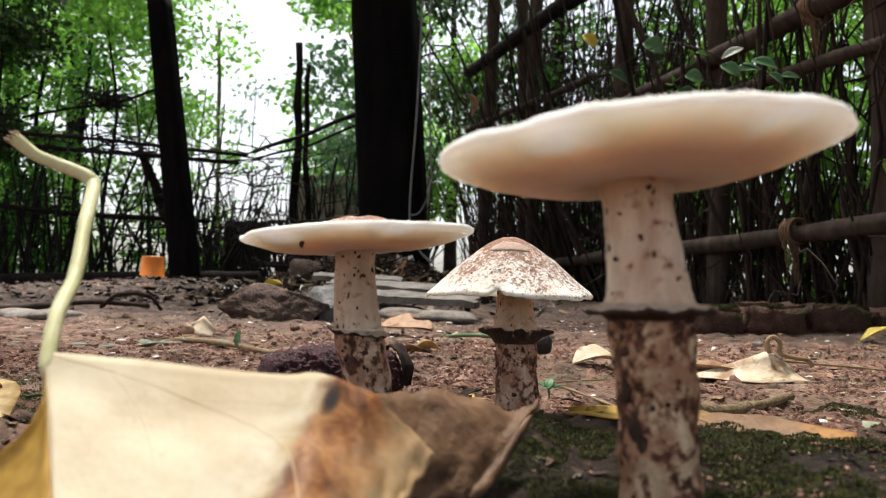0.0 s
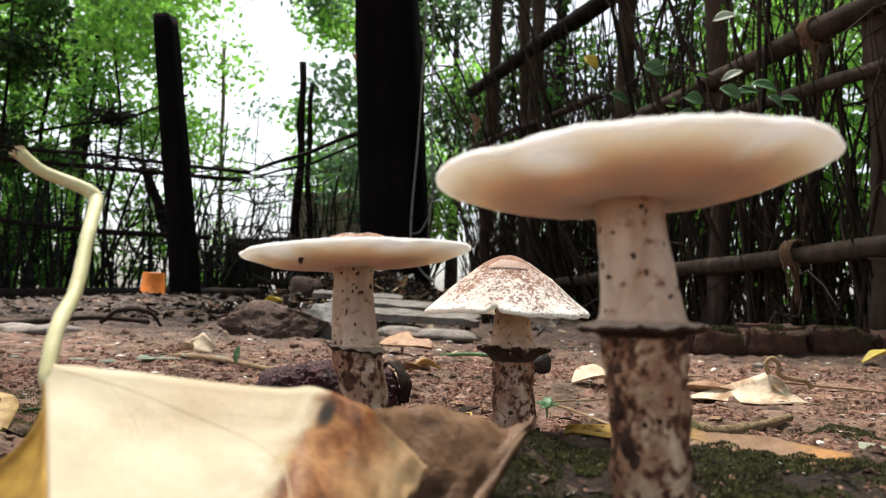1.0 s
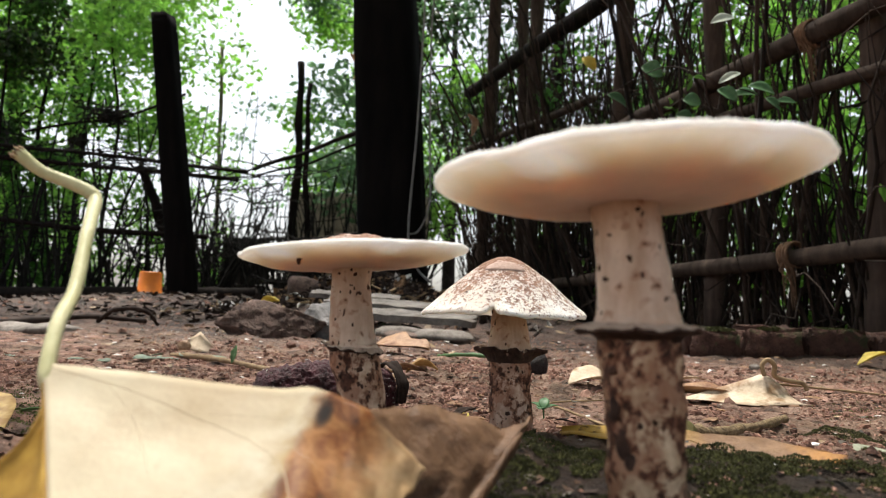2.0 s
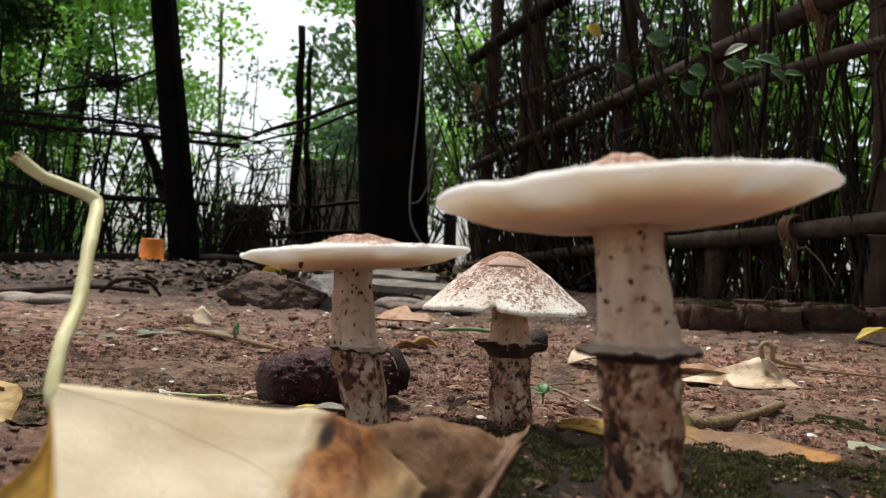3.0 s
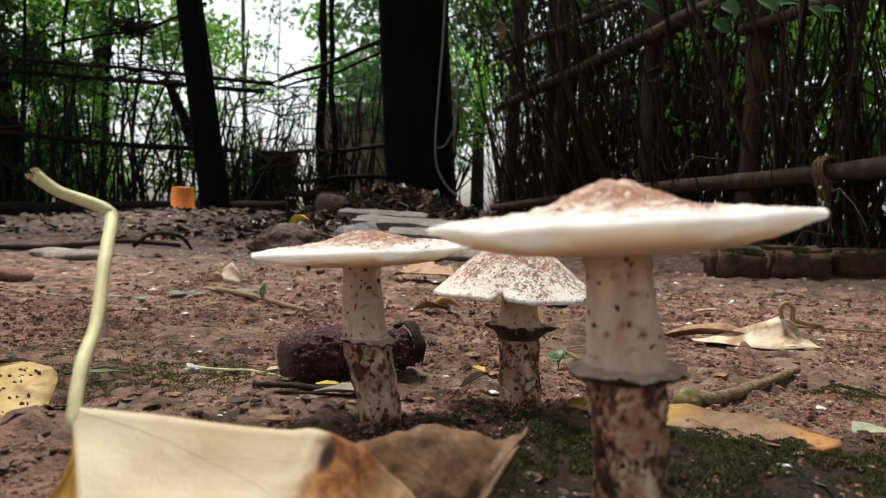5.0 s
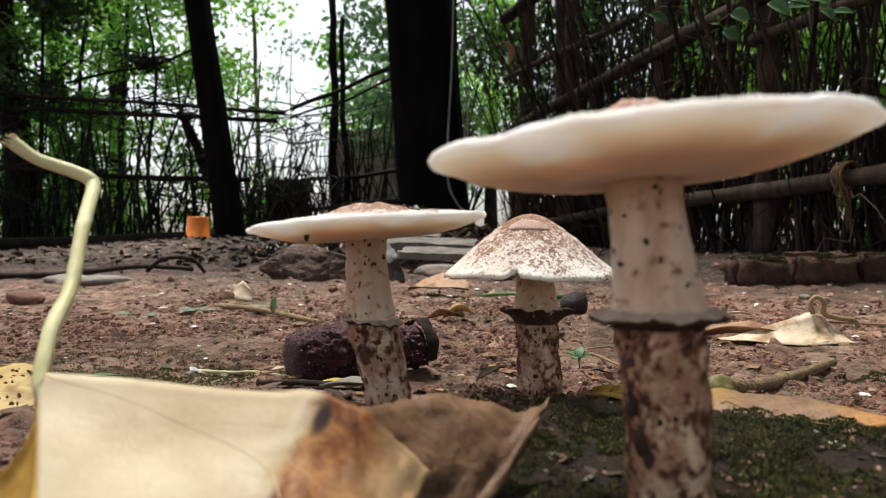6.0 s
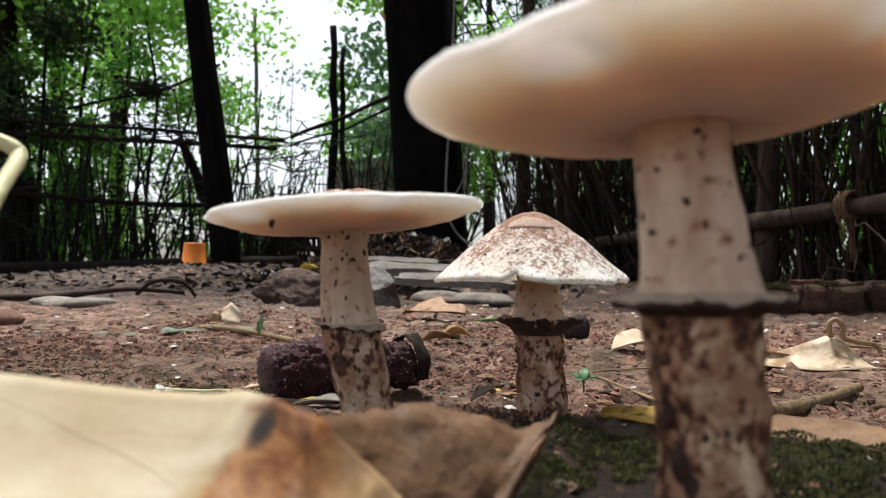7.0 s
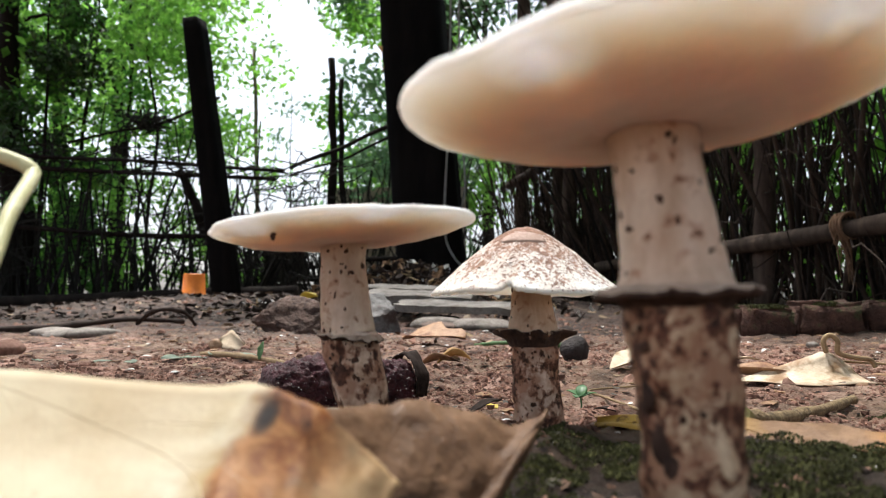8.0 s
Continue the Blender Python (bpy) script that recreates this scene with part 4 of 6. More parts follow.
def build_right_fence():
    ob = thing("brush_fence", on_fence(2.7, ground_at(0.75, 2.7)), "rustic fence of dark poles, stakes and dense dry brush", "fence")
    o = ob.location
    rails = []
    for y0, z0, y1, z1, r, mat, s in [(1.0, 0.325, 5.6, 0.215, 0.030, POLE, 1), (0.2, 0.97, 5.5, 1.015, 0.034, POLE, 2), (0.6, 0.70, 2.70, 0.842, 0.021, POLE, 3),
                                      (2.2, 1.57, 5.7, 1.965, 0.048, DARK_POLE, 4), (3.55, 1.22, 5.7, 1.465, 0.022, POLE, 5)]:
        rail = bar(ob, "rail", on_fence(y0, z0, -0.05) - o, on_fence(y1, z1, -0.05) - o, r, mat, 0.0, s, "rough dark wooden rail")
        rails.append(rail)
    for y, lean, top, r, s in [(5.30, 0.10, 2.9, 0.050, 1), (4.62, -0.06, 2.7, 0.038, 2), (4.42, 0.0, 2.7, 0.046, 3), (3.38, 0.05, 2.3, 0.042, 4), (2.68, 0.02, 2.2, 0.038, 5), (2.03, 0.0, 2.0, 0.038, 6), (1.35, -0.03, 2.0, 0.035, 7)]:
        a, b = on_fence(y + lean, 0.0), on_fence(y - lean, top)
        a.z = ground_at(a.x, a.y) - 0.03
        bar(ob, "stake", a - o, b - o, r, STAKE, 0, s + 20, "upright round fence stake", 0.04)
    rnd = random.Random(5)
    for layer, (lo, hi, n) in enumerate([(-0.02, 0.10, 740), (0.10, 0.55, 430)]):
        bm = bmesh.new()
        for i in range(n + 110):
            y = -0.3 + 6.1 * rnd.random() if i < n else rnd.uniform(3.0, 5.8)
            p = on_fence(y, 0, rnd.uniform(lo, hi))
            p.z = ground_at(p.x, p.y) - 0.02
            h = rnd.choice((rnd.uniform(0.3, 0.8), rnd.uniform(0.3, 1.1), rnd.uniform(0.5, 1.8), rnd.uniform(0.9, 2.6), rnd.uniform(1.2, 2.6))) if i < n else rnd.uniform(1.0, 2.6)
            lean = Vector((rnd.gauss(0, 0.22), rnd.gauss(0, 0.22), 0))
            r = rnd.choice((0.0022, 0.0028, 0.0035, 0.0045, 0.0055, 0.007, 0.011)) * (0.45 + 0.55 * ease(y, 1.2, 3.0))
            pts = [p - o + lean * h * u + Vector((noise.noise((u * 3, i, 0)), noise.noise((u * 3, i, 4)), 0)) * 0.12 * u + Vector((0, 0, h * u)) for u in (0, 0.2, 0.4, 0.6, 0.8, 1)]
            tube(bm, pts, [r, r, r * 0.9, r * 0.8, r * 0.6, r * 0.3], 4, cap=False)
        for i in range(n):
            y = -0.3 + 6.1 * rnd.random()
            p = on_fence(y, 1.5 * rnd.random() ** 1.6 + 0.03, rnd.uniform(lo, hi))
            d = Vector((rnd.gauss(0, 0.4), rnd.gauss(0, 0.6), rnd.gauss(0, 0.5))) * 0.45
            pts = [p - o + d * u + Vector((noise.noise((u * 3, i, 11)), noise.noise((u * 3, i, 14)), noise.noise((u * 3, i, 17)))) * 0.07 for u in (0, 0.25, 0.5, 0.75, 1)]
            tube(bm, pts, [0.004, 0.004, 0.003, 0.0025, 0.001], 3, cap=False)
        tagged(part("brush", bm, BRUSH, ob, "tangle of dry brown sticks"), kind="stuff")
    cents = []
    for i in range(90):
        y = rnd.uniform(0.9, 5.4)
        c = on_fence(y, rnd.uniform(0.15, 1.9), rnd.uniform(-0.02, 0.5)) - o
        cents.append((c.x, c.y, c.z, rnd.uniform(0.06, 0.20)))
    for mat, n, sd in ((LEAVES[2], 400, 71), (LEAVES[0], 900, 72), (LEAVES[1], 1500, 73)):
        v, f = leaf_cloud(cents[sd % 3::2], n, 0.045, sd)
        cloud_part("creeper_leaves", v, f, mat, ob, "small green leaves growing through the brush")
    for rail, y, z, r in [(rails[0], 2.28, 0.297, 0.034), (rails[1], 2.2, 0.987, 0.038)]:
        c = on_fence(y, z, -0.05) - o
        bm = bmesh.new()
        for i in range(4):
            q = c + FENCE_WAY * 0.012 * (i - 1.5)
            tube(bm, [q + (Vector((FENCE_OUT.x, FENCE_OUT.y, 0)) * math.cos(a) + Vector((0, 0, 1)) * math.sin(a)) * (r + 0.006) for a in [2 * math.pi * k / 16 for k in range(17)]], 0.0045, 6, 0.3, 90)
        for i in range(16):
            e = c + Vector((rnd.gauss(0, 0.014), rnd.gauss(0, 0.014), -rnd.uniform(0.06, 0.19)))
            s = c + Vector((-FENCE_OUT.x * 0.03, -FENCE_OUT.y * 0.03, rnd.uniform(-0.02, 0.04)))
            tube(bm, [s, s.lerp(e, 0.5) + Vector((rnd.gauss(0, 0.01), rnd.gauss(0, 0.01), 0.01)), e], [0.004, 0.003, 0.001], 4, cap=False)
        part("rope_knot", bm, ROPE, rail, "frayed brown fibre lashing")


build_right_fence()


def build_left_fence():
    ob = thing("pole_fence", (-3.3, 5.2, ground_at(-3.3, 5.2)), "dark pole fence with woven dry sticks", "fence")
    o = ob.location
    for a, b, r, s in [((-2.30, 5.30, 1.17), (-6.0, 4.83, 1.45), 0.016, 1), ((-2.36, 5.28, 1.10), (-6.0, 4.82, 1.30), 0.018, 2), ((-2.1, 5.17, 0.16), (-6.0, 4.72, 0.02), 0.055, 3),
                       ((-2.6, 5.30, 0.62), (-6.0, 4.86, 0.75), 0.022, 4), ((-0.80, 4.85, 1.56), (-2.62, 6.20, 1.39), 0.018, 5), ((-0.80, 4.86, 1.45), (-2.62, 6.21, 1.31), 0.011, 6), ((-0.9, 5.6, 0.75), (-2.6, 6.4, 0.72), 0.020, 7), ((-0.9, 5.6, 0.5), (-2.5, 6.3, 0.42), 0.022, 8), ((-0.9, 5.6, 0.28), (-2.6, 6.0, 0.3), 0.03, 9)]:
        bar(ob, "rail", Vector(a) - o, Vector(b) - o, r, DARK_POLE, 0.0, s + 40, "thin dark rail", 0.05)
    rnd = random.Random(9)
    bm = bmesh.new()
    for i in range(350):
        if i < 230:
            x = rnd.uniform(-6.0, -2.45)
            y = 5.25 + 0.125 * (x + 2.4) + rnd.uniform(0, 0.35)
            h = rnd.choice((rnd.uniform(0.5, 1.2), rnd.uniform(0.6, 1.9)))
        else:
            u = rnd.random()
            x, y = -0.8 - 1.7 * u, 5.6 + 1.0 * u + rnd.uniform(0, 0.25)
            h = rnd.uniform(0.5, 1.5)
        p = Vector((x, y, ground_at(x, y) - 0.02))
        r = rnd.choice((0.004, 0.005, 0.007, 0.009, 0.013))
        lean = Vector((rnd.gauss(0, 0.24), rnd.gauss(0, 0.1), 0))
        pts = [p - o + lean * h * u + Vector((noise.noise((u * 3, i, 30)), 0, 0)) * 0.16 * u + Vector((0, 0, h * u)) for u in (0, 0.25, 0.5, 0.75, 1)]
        tube(bm, pts, [r, r, r * 0.8, r * 0.6, r * 0.4], 4, cap=False)
    for i in range(260):
        x = rnd.uniform(-6.0, -2.0)
        p = Vector((x, 5.25 + 0.125 * (x + 2.4) + rnd.uniform(-0.05, 0.2), rnd.choice((rnd.gauss(1.16, 0.06) - 0.07 * (x + 2.4), rnd.gauss(0.62, 0.12), rnd.uniform(0.1, 1.3)))))
        d = Vector((rnd.gauss(0, 0.5), rnd.gauss(0, 0.08), rnd.gauss(0, 0.12)))
        pts = [p - o + d * u + Vector((0, 0, noise.noise((u * 3, i, 50)))) * 0.08 for u in (0, 0.25, 0.5, 0.75, 1)]
        tube(bm, pts, [0.006, 0.007, 0.006, 0.005, 0.002], 4, cap=False)
    for i in range(150):
        x, y = rnd.uniform(-3.0, -2.1), rnd.uniform(5.5, 6.1)
        p = Vector((x, y, ground_at(x, y) - 0.02))
        h = rnd.choice((rnd.uniform(0.3, 0.8), rnd.uniform(0.5, 1.25)))
        lean = Vector((rnd.gauss(0, 0.3), rnd.gauss(0, 0.1), 0))
        pts = [p - o + lean * h * u + Vector((noise.noise((u * 3, i, 80)), 0, 0)) * 0.16 * u + Vector((0, 0, h * u)) for u in (0, 0.25, 0.5, 0.75, 1)]
        tube(bm, pts, [0.008, 0.008, 0.006, 0.005, 0.002], 4, cap=False)
    for i in range(90):
        p = Vector((rnd.uniform(-3.0, -2.0), rnd.uniform(5.5, 6.2), rnd.choice((rnd.uniform(0.15, 0.75), rnd.gauss(0.55, 0.06), rnd.uniform(0.6, 1.3)))))
        d = Vector((rnd.gauss(0, 0.35), rnd.gauss(0, 0.08), rnd.gauss(0, 0.12)))
        pts = [p - o + d * u + Vector((0, 0, noise.noise((u * 3, i, 90)))) * 0.10 for u in (0, 0.25, 0.5, 0.75, 1)]
        tube(bm, pts, [0.006, 0.008, 0.007, 0.005, 0.002], 4, cap=False)
    tagged(part("brush", bm, SHADED_BRUSH, ob, "thin upright dry sticks"), kind="stuff")


build_left_fence()


def box_post(name, low, high, w0, w1, depth, label, category):
    """A roughly squared timber post from its foot to its head."""
    low, high = Vector(low), Vector(high)
    ob = thing(name, low, label, category)
    bm = bmesh.new()
    rings = []
    n = 26
    for i in range(n + 1):
        u = i / n
        c = (high - low) * u
        w = w0 + (w1 - w0) * u
        ring = []
        for k in range(24):
            a = 2 * math.pi * k / 24
            ca, sa = math.cos(a), math.sin(a)
            q = (abs(ca) ** 5 + abs(sa) ** 5) ** -0.2
            wob = 1 + 0.05 * noise.noise((ca * 2, sa * 2, u * 9 + w0 * 50)) + 0.03 * noise.noise((ca * 6, sa * 6, u * 3))
            ring.append(bm.verts.new(c + Vector((ca * q * w / 2 * wob, sa * q * depth / 2 * wob, 0.02 * noise.noise((ca * 2, sa * 2, 3)) if i == n else 0))))
        rings.append(ring)
    for a, b in zip(rings, rings[1:]):
        for k in range(24):
            bm.faces.new((a[k], a[(k + 1) % 24], b[(k + 1) % 24], b[k]))
    bm.faces.new(rings[-1])
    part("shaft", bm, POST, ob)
    return ob


box_post("timber_post", (-0.675, 3.62, 0.03), (-0.88, 3.58, 2.75), 0.360, 0.325, 0.30, "thick black timber post at the fence", "post")
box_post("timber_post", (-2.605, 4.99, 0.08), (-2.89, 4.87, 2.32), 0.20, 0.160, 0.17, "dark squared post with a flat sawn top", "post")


# ---- distance: walls and trees behind the fences ----
def block_wall(name, a, b, height, thick, label, category, mat=CONCRETE):
    """A length of rough masonry from a to b, in courses."""
    a, b = Vector(a), Vector(b)
    ob = thing(name, a, label, category)
    way = (b - a).normalized()
    out = Vector((-way.y, way.x, 0))
    length = (b - a).length
    rows, cols = max(2, int(height / 0.2)), max(1, int(length / 0.4))
    for r in range(rows):
        for c in range(-1, cols + 1):
            u0, u1 = (c + 0.5 * (r % 2)) * length / cols, (c + 1 + 0.5 * (r % 2)) * length / cols
            u0, u1 = max(0, u0), min(length, u1)
            if u1 - u0 < 0.02:
                continue
            z0, z1 = r * height / rows, (r + 1) * height / rows
            j = random.Random(r * 31 + c)
            o = j.uniform(0, 0.012)
            box = [way * (u0 + 0.006) + out * o + Vector((0, 0, z0 + 0.005)), way * (u1 - 0.006) + out * o + Vector((0, 0, z0 + 0.005)),
                   way * (u1 - 0.006) + out * o + Vector((0, 0, z1 - 0.005)), way * (u0 + 0.006) + out * o + Vector((0, 0, z1 - 0.005))]
            bm = bmesh.new()
            f = [bm.verts.new(v - out * 0.02) for v in box]
            k = [bm.verts.new(v + out * thick) for v in box]
            bm.faces.new(f)
            bm.faces.new(k[::-1])
            for i in range(4):
                bm.faces.new((f[i], k[i], k[(i + 1) % 4], f[(i + 1) % 4]))
            part("block", bm, mat, ob, smooth=False)


block_wall("boundary_wall", (-2.62, 7.20, 0.10), (-1.08, 7.40, 0.10), 1.26, 0.15, "weathered grey-brown masonry wall behind the fence", "wall")
block_wall("masonry_stub", (-2.66, 5.70, 0.05), (-2.28, 5.75, 0.05), 0.62, 0.15, "low dark masonry stub by the fence gap", "wall", make_mottled("dark_block", (0.022, 0.020, 0.017), (0.085, 0.075, 0.062), 14, 0.9, 0.006, 60, piece=0.3))


def tree(at, height, r, lean, crown_from, spread_r, n, size, mat, seed, label, bark=DARK_POLE, category="tree", clumps=16):
    at = Vector((at[0], at[1], ground_at(at[0], at[1]) - 0.05))
    ob = thing("tree" if category == "tree" else "shrub", at, label, category, "trees behind the fences" if category == "tree" else "shrubs behind the fences")
    rnd = random.Random(seed)
    bm = bmesh.new()
    line = [Vector((lean[0] * u + 0.12 * noise.noise((u * 3, seed, 0)) * (u > 0), lean[1] * u, height * u)) for u in [i / 12 for i in range(13)]]
    tube(bm, line, [r * (1.25 - 0.9 * i / 12) for i in range(13)], 10, 0.15, 6)
    trunk = part("trunk", bm, bark, ob)
    cents = []
    for k in range(clumps):
        u = rnd.uniform(crown_from, 1.0)
        p = line[min(12, int(u * 12))]
        a = rnd.random() * 2 * math.pi
        q = p + Vector((math.cos(a), math.sin(a), rnd.uniform(-0.1, 0.5))) * spread_r * rnd.uniform(0.35, 1.0)
        bm = bmesh.new()
        tube(bm, [p, p.lerp(q, 0.5) + Vector((0, 0, 0.08)), q], [r * 0.2, r * 0.13, r * 0.05], 5)
        part("limb", bm, bark, trunk)
        cents.append((*q, spread_r * rnd.uniform(0.25, 0.5)))
    v, f = leaf_cloud(cents, int(n * 1.7), size * 0.84, seed)
    cloud_part("crown", v, f, mat, ob)
    return ob


DEEP, FRESH, SHADED_LEAF, BLUE = LEAVES
TREES = [
    ((-4.95, 5.50), 4.2, 0.13, (-0.30, -0.1), 0.34, 0.75, 2400, 0.085, SHADED_LEAF, 1, "dark trunked tree with green leaves coloured as if in shade"),
    ((-5.2, 7.2), 5.2, 0.035, (0.1, 0), 0.46, 1.5, 2900, 0.11, FRESH, 2, "leafy tree in deep green shade"),
    ((-6.2, 6.6), 5.0, 0.040, (0.2, 0), 0.48, 1.6, 2900, 0.11, FRESH, 3, "leafy tree in deep green shade"),
    ((-6.7, 9.2), 6.5, 0.12, (0.0, 0), 0.40, 1.9, 2600, 0.13, FRESH, 4, "tall tree with fresh green backlit leaves"),
    ((-8.0, 9.5), 7.0, 0.14, (0.0, 0), 0.42, 2.4, 2800, 0.14, FRESH, 5, "tall dense green tree behind the fence"),
    ((-2.1, 8.6), 5.5, 0.08, (0.1, 0), 0.18, 1.3, 4400, 0.11, FRESH, 6, "slender tree with fresh green backlit leaves"),
    ((-1.4, 8.4), 6.0, 0.07, (-0.1, 0), 0.15, 1.6, 4200, 0.11, BLUE, 7, "leafy tree with fresh green leaves"),
    ((0.3, 7.2), 5.6, 0.08, (0.0, 0), 0.30, 1.6, 4200, 0.11, SHADED_LEAF, 8, "leafy tree with cool green leaves"),
    ((1.4, 5.4), 5.2, 0.09, (0.0, 0), 0.15, 1.4, 3000, 0.09, DEEP, 9, "leafy tree with deep green leaves"),
    ((2.3, 3.6), 4.6, 0.09, (0.0, 0), 0.15, 1.3, 3000, 0.08, DEEP, 10, "leafy tree with deep green leaves"),
    ((2.9, 1.9), 4.4, 0.09, (0.0, 0), 0.15, 1.3, 2400, 0.08, FRESH, 11, "leafy tree with cool green leaves"),
    ((-4.10, 6.2), 3.7, 0.018, (-0.1, 0), 0.36, 0.85, 700, 0.090, FRESH, 17, "leafy tree in deep green shade"),
    ((-5.0, 6.3), 3.8, 0.025, (0.1, 0), 0.36, 1.05, 1500, 0.090, DEEP, 18, "leafy tree in deep green shade"),
    ((3.6, 6.0), 6.5, 0.12, (0.0, 0), 0.10, 2.2, 4600, 0.12, FRESH, 12, "tall tree with fresh green leaves"),
    # Far crowns take the paler bluish leaf to stand in for sky glare.
    ((-2.9, 13.0), 4.6, 0.10, (0.0, 0), 0.10, 1.7, 1500, 0.13, BLUE, 13, "far tree paled by the bright sky"),
    ((-5.35, 12.5), 4.4, 0.018, (0.0, 0), 0.45, 0.60, 150, 0.12, BLUE, 15, "far sparse tree paled by the bright sky"),
    ((-1.6, 14.0), 7.0, 0.12, (0.0, 0), 0.15, 2.0, 2600, 0.14, FRESH, 14, "far tree with fresh green leaves"),
]
for spec in TREES:
    tree(*spec)
# Trees out of view, added to block sky and sun from overhead.
for x, y, lean, seed in [(-3.2, -3.0, (0.2, 0.6), 51), (2.6, -1.8, (-0.6, 1.0), 52), (-5.2, 0.6, (0.2, 0.0), 53), (0.4, -4.0, (0, 0.5), 54), (3.6, 0.4, (-1.4, 1.2), 55), (-4.6, 2.4, (1.9, 1.2), 56)]:
    tree((x, y), 6.5, 0.16, lean, 0.72, 3.0, 4200, 0.22, DEEP, seed, "unseen tree added to shade the place with its wide crown", clumps=22)
for x, y, h, sr, n, mat, seed in [(-4.4, 7.7, 2.5, 0.85, 1700, FRESH, 32), (-5.3, 7.6, 2.6, 0.9, 1800, FRESH, 33), (-6.4, 8.2, 2.8, 1.0, 1800, FRESH, 48), (-5.6, 5.7, 1.7, 0.5, 1200, SHADED_LEAF, 34),
                                  (-4.7, 5.6, 1.6, 0.45, 900, DEEP, 35), (-3.75, 6.9, 1.1, 0.50, 800, FRESH, 61), (-5.2, 6.9, 1.2, 0.60, 900, FRESH, 63), (-6.1, 6.9, 1.4, 0.65, 1200, FRESH, 64), (-7.2, 7.4, 1.8, 0.80, 2000, FRESH, 66), (-4.75, 5.45, 3.3, 0.55, 1400, DEEP, 36), (0.95, 4.7, 1.6, 0.5, 700, FRESH, 38), (1.4, 3.5, 1.6, 0.6, 1500, FRESH, 39), (1.75, 2.6, 1.5, 0.6, 450, FRESH, 40), (2.1, 1.7, 1.4, 0.6, 450, FRESH, 41), (3.0, 3.2, 2.2, 1.0, 1000, FRESH, 42), (2.6, 4.8, 2.4, 1.0, 1000, FRESH, 43), (1.9, 6.4, 2.4, 1.0, 1000, FRESH, 44), (2.0, 0.9, 0.8, 0.5, 450, FRESH, 49), (2.0, 2.2, 0.8, 0.5, 450, FRESH, 50), (1.5, 3.2, 0.8, 0.5, 450, FRESH, 57), (2.6, 1.4, 1.0, 0.6, 450, FRESH, 58), (3.5, 1.6, 2.2, 1.0, 1000, FRESH, 45), (3.6, 0.2, 2.2, 1.0, 1000, FRESH, 46), (0.9, 7.6, 2.2, 1.0, 1800, FRESH, 47)]:
    tree((x, y), h, 0.02, (0.05, 0), 0.1, sr, n, 0.075, mat, seed, "yellow-green leafy shrub behind the fence", category="shrub", clumps=12)


def bare_pole(at, top, r, label, seed, mat=DARK_POLE):
    at, top = Vector(at), Vector(top)
    bm = bmesh.new()
    n = 12
    pts = [(top - at) * (i / n) + Vector((noise.noise((i * 0.35, seed, 0)), 0, 0)) * 0.05 for i in range(n + 1)]
    tube(bm, pts, [r * (1.1 - 0.35 * i / n) * (1.15 if i % 3 == 0 else 1) for i in range(n + 1)], 8, 0.1, 20)
    solo("bare_sapling", bm, mat, at, label, "sapling", "bare saplings in the fence gap")


bare_pole((-2.20, 6.25, 0.05), (-2.16, 6.06, 2.40), 0.042, "dark leafless sapling with a broken top", 1)
bare_pole((-2.07, 6.27, 0.05), (-2.09, 6.10, 2.20), 0.030, "thin dark leafless sapling", 2)
bare_pole((-4.02, 8.55, 0.0), (-4.06, 8.25, 3.45), 0.030, "slender pale bare trunk against the sky", 3, PALE_BARK)
bare_pole((-2.92, 5.36, 0.50), (-3.22, 5.26, 1.20), 0.045, "short crooked dead branch on the fence", 4)


def build_nest():
    rnd = random.Random(3)
    at = Vector((-3.63, 5.37, 1.66))
    bm = bmesh.new()
    for i in range(160):
        d = Vector((rnd.gauss(0, 0.10), rnd.gauss(0, 0.05), rnd.gauss(0, 0.035)))
        e = d + Vector((rnd.gauss(0, 0.08), rnd.gauss(0, 0.05), rnd.gauss(0, 0.03)))
        tube(bm, [d, d.lerp(e, 0.5) + Vector((0, 0, 0.01)), e], [0.006, 0.008, 0.003], 4, cap=False)
    solo("dead_twig_clump", bm, SHADED_BRUSH, at, "dark clump of dead twigs caught in the branches", "twigs", kind="stuff")
    bm = bmesh.new()
    tube(bm, smooth_line([(-4.35, 5.30, 1.50), (-3.95, 5.38, 1.60), (-3.5, 5.40, 1.66), (-3.0, 5.5, 1.90)], 5), 0.012, 6)
    solo("dead_branch", bm, DARK_POLE, (0, 0, 0), "thin dark branch that carries the twig clump", "branch")


build_nest()


def build_wires():
    for pts, r in [([(-0.529, 3.26, 1.80), (-0.531, 3.28, 1.53), (-0.546, 3.30, 0.969), (-0.572, 3.33, 0.46), (-0.53, 3.34, 0.30), (-0.45, 3.33, 0.22)], 0.006),
                   ([(-0.47, 3.27, 1.80), (-0.49, 3.28, 1.50), (-0.478, 3.31, 0.90), (-0.470, 3.33, 0.62), (-0.52, 3.34, 0.48), (-0.572, 3.34, 0.46)], 0.005)]:
        bm = bmesh.new()
        tube(bm, smooth_line(pts, 6), r, 6, 0.2, 20)
        solo("hanging_vine", bm, WIRE, (0, 0, 0), "thin grey dry vine hanging beside the post", "vine", "dry vines on the post")


build_wires()


# ---- climbing vine on the near fence ----
def vine_leaf(vine, at, length, width, yaw, pitch, mat, seed, roll=0.0):
    bm = bmesh.new()
    blade(bm, length, width, 0.18, 0.06, -0.1, 8, 6, 0.0006, seed, 0.1)
    ob = part("vine_leaf", bm, mat, vine)
    ob.matrix_local = pose(*(Vector(at) - vine.location), 0, 0, yaw) @ pose(0, 0, 0, 0, pitch, 0) @ pose(0, 0, 0, roll, 0, 0)


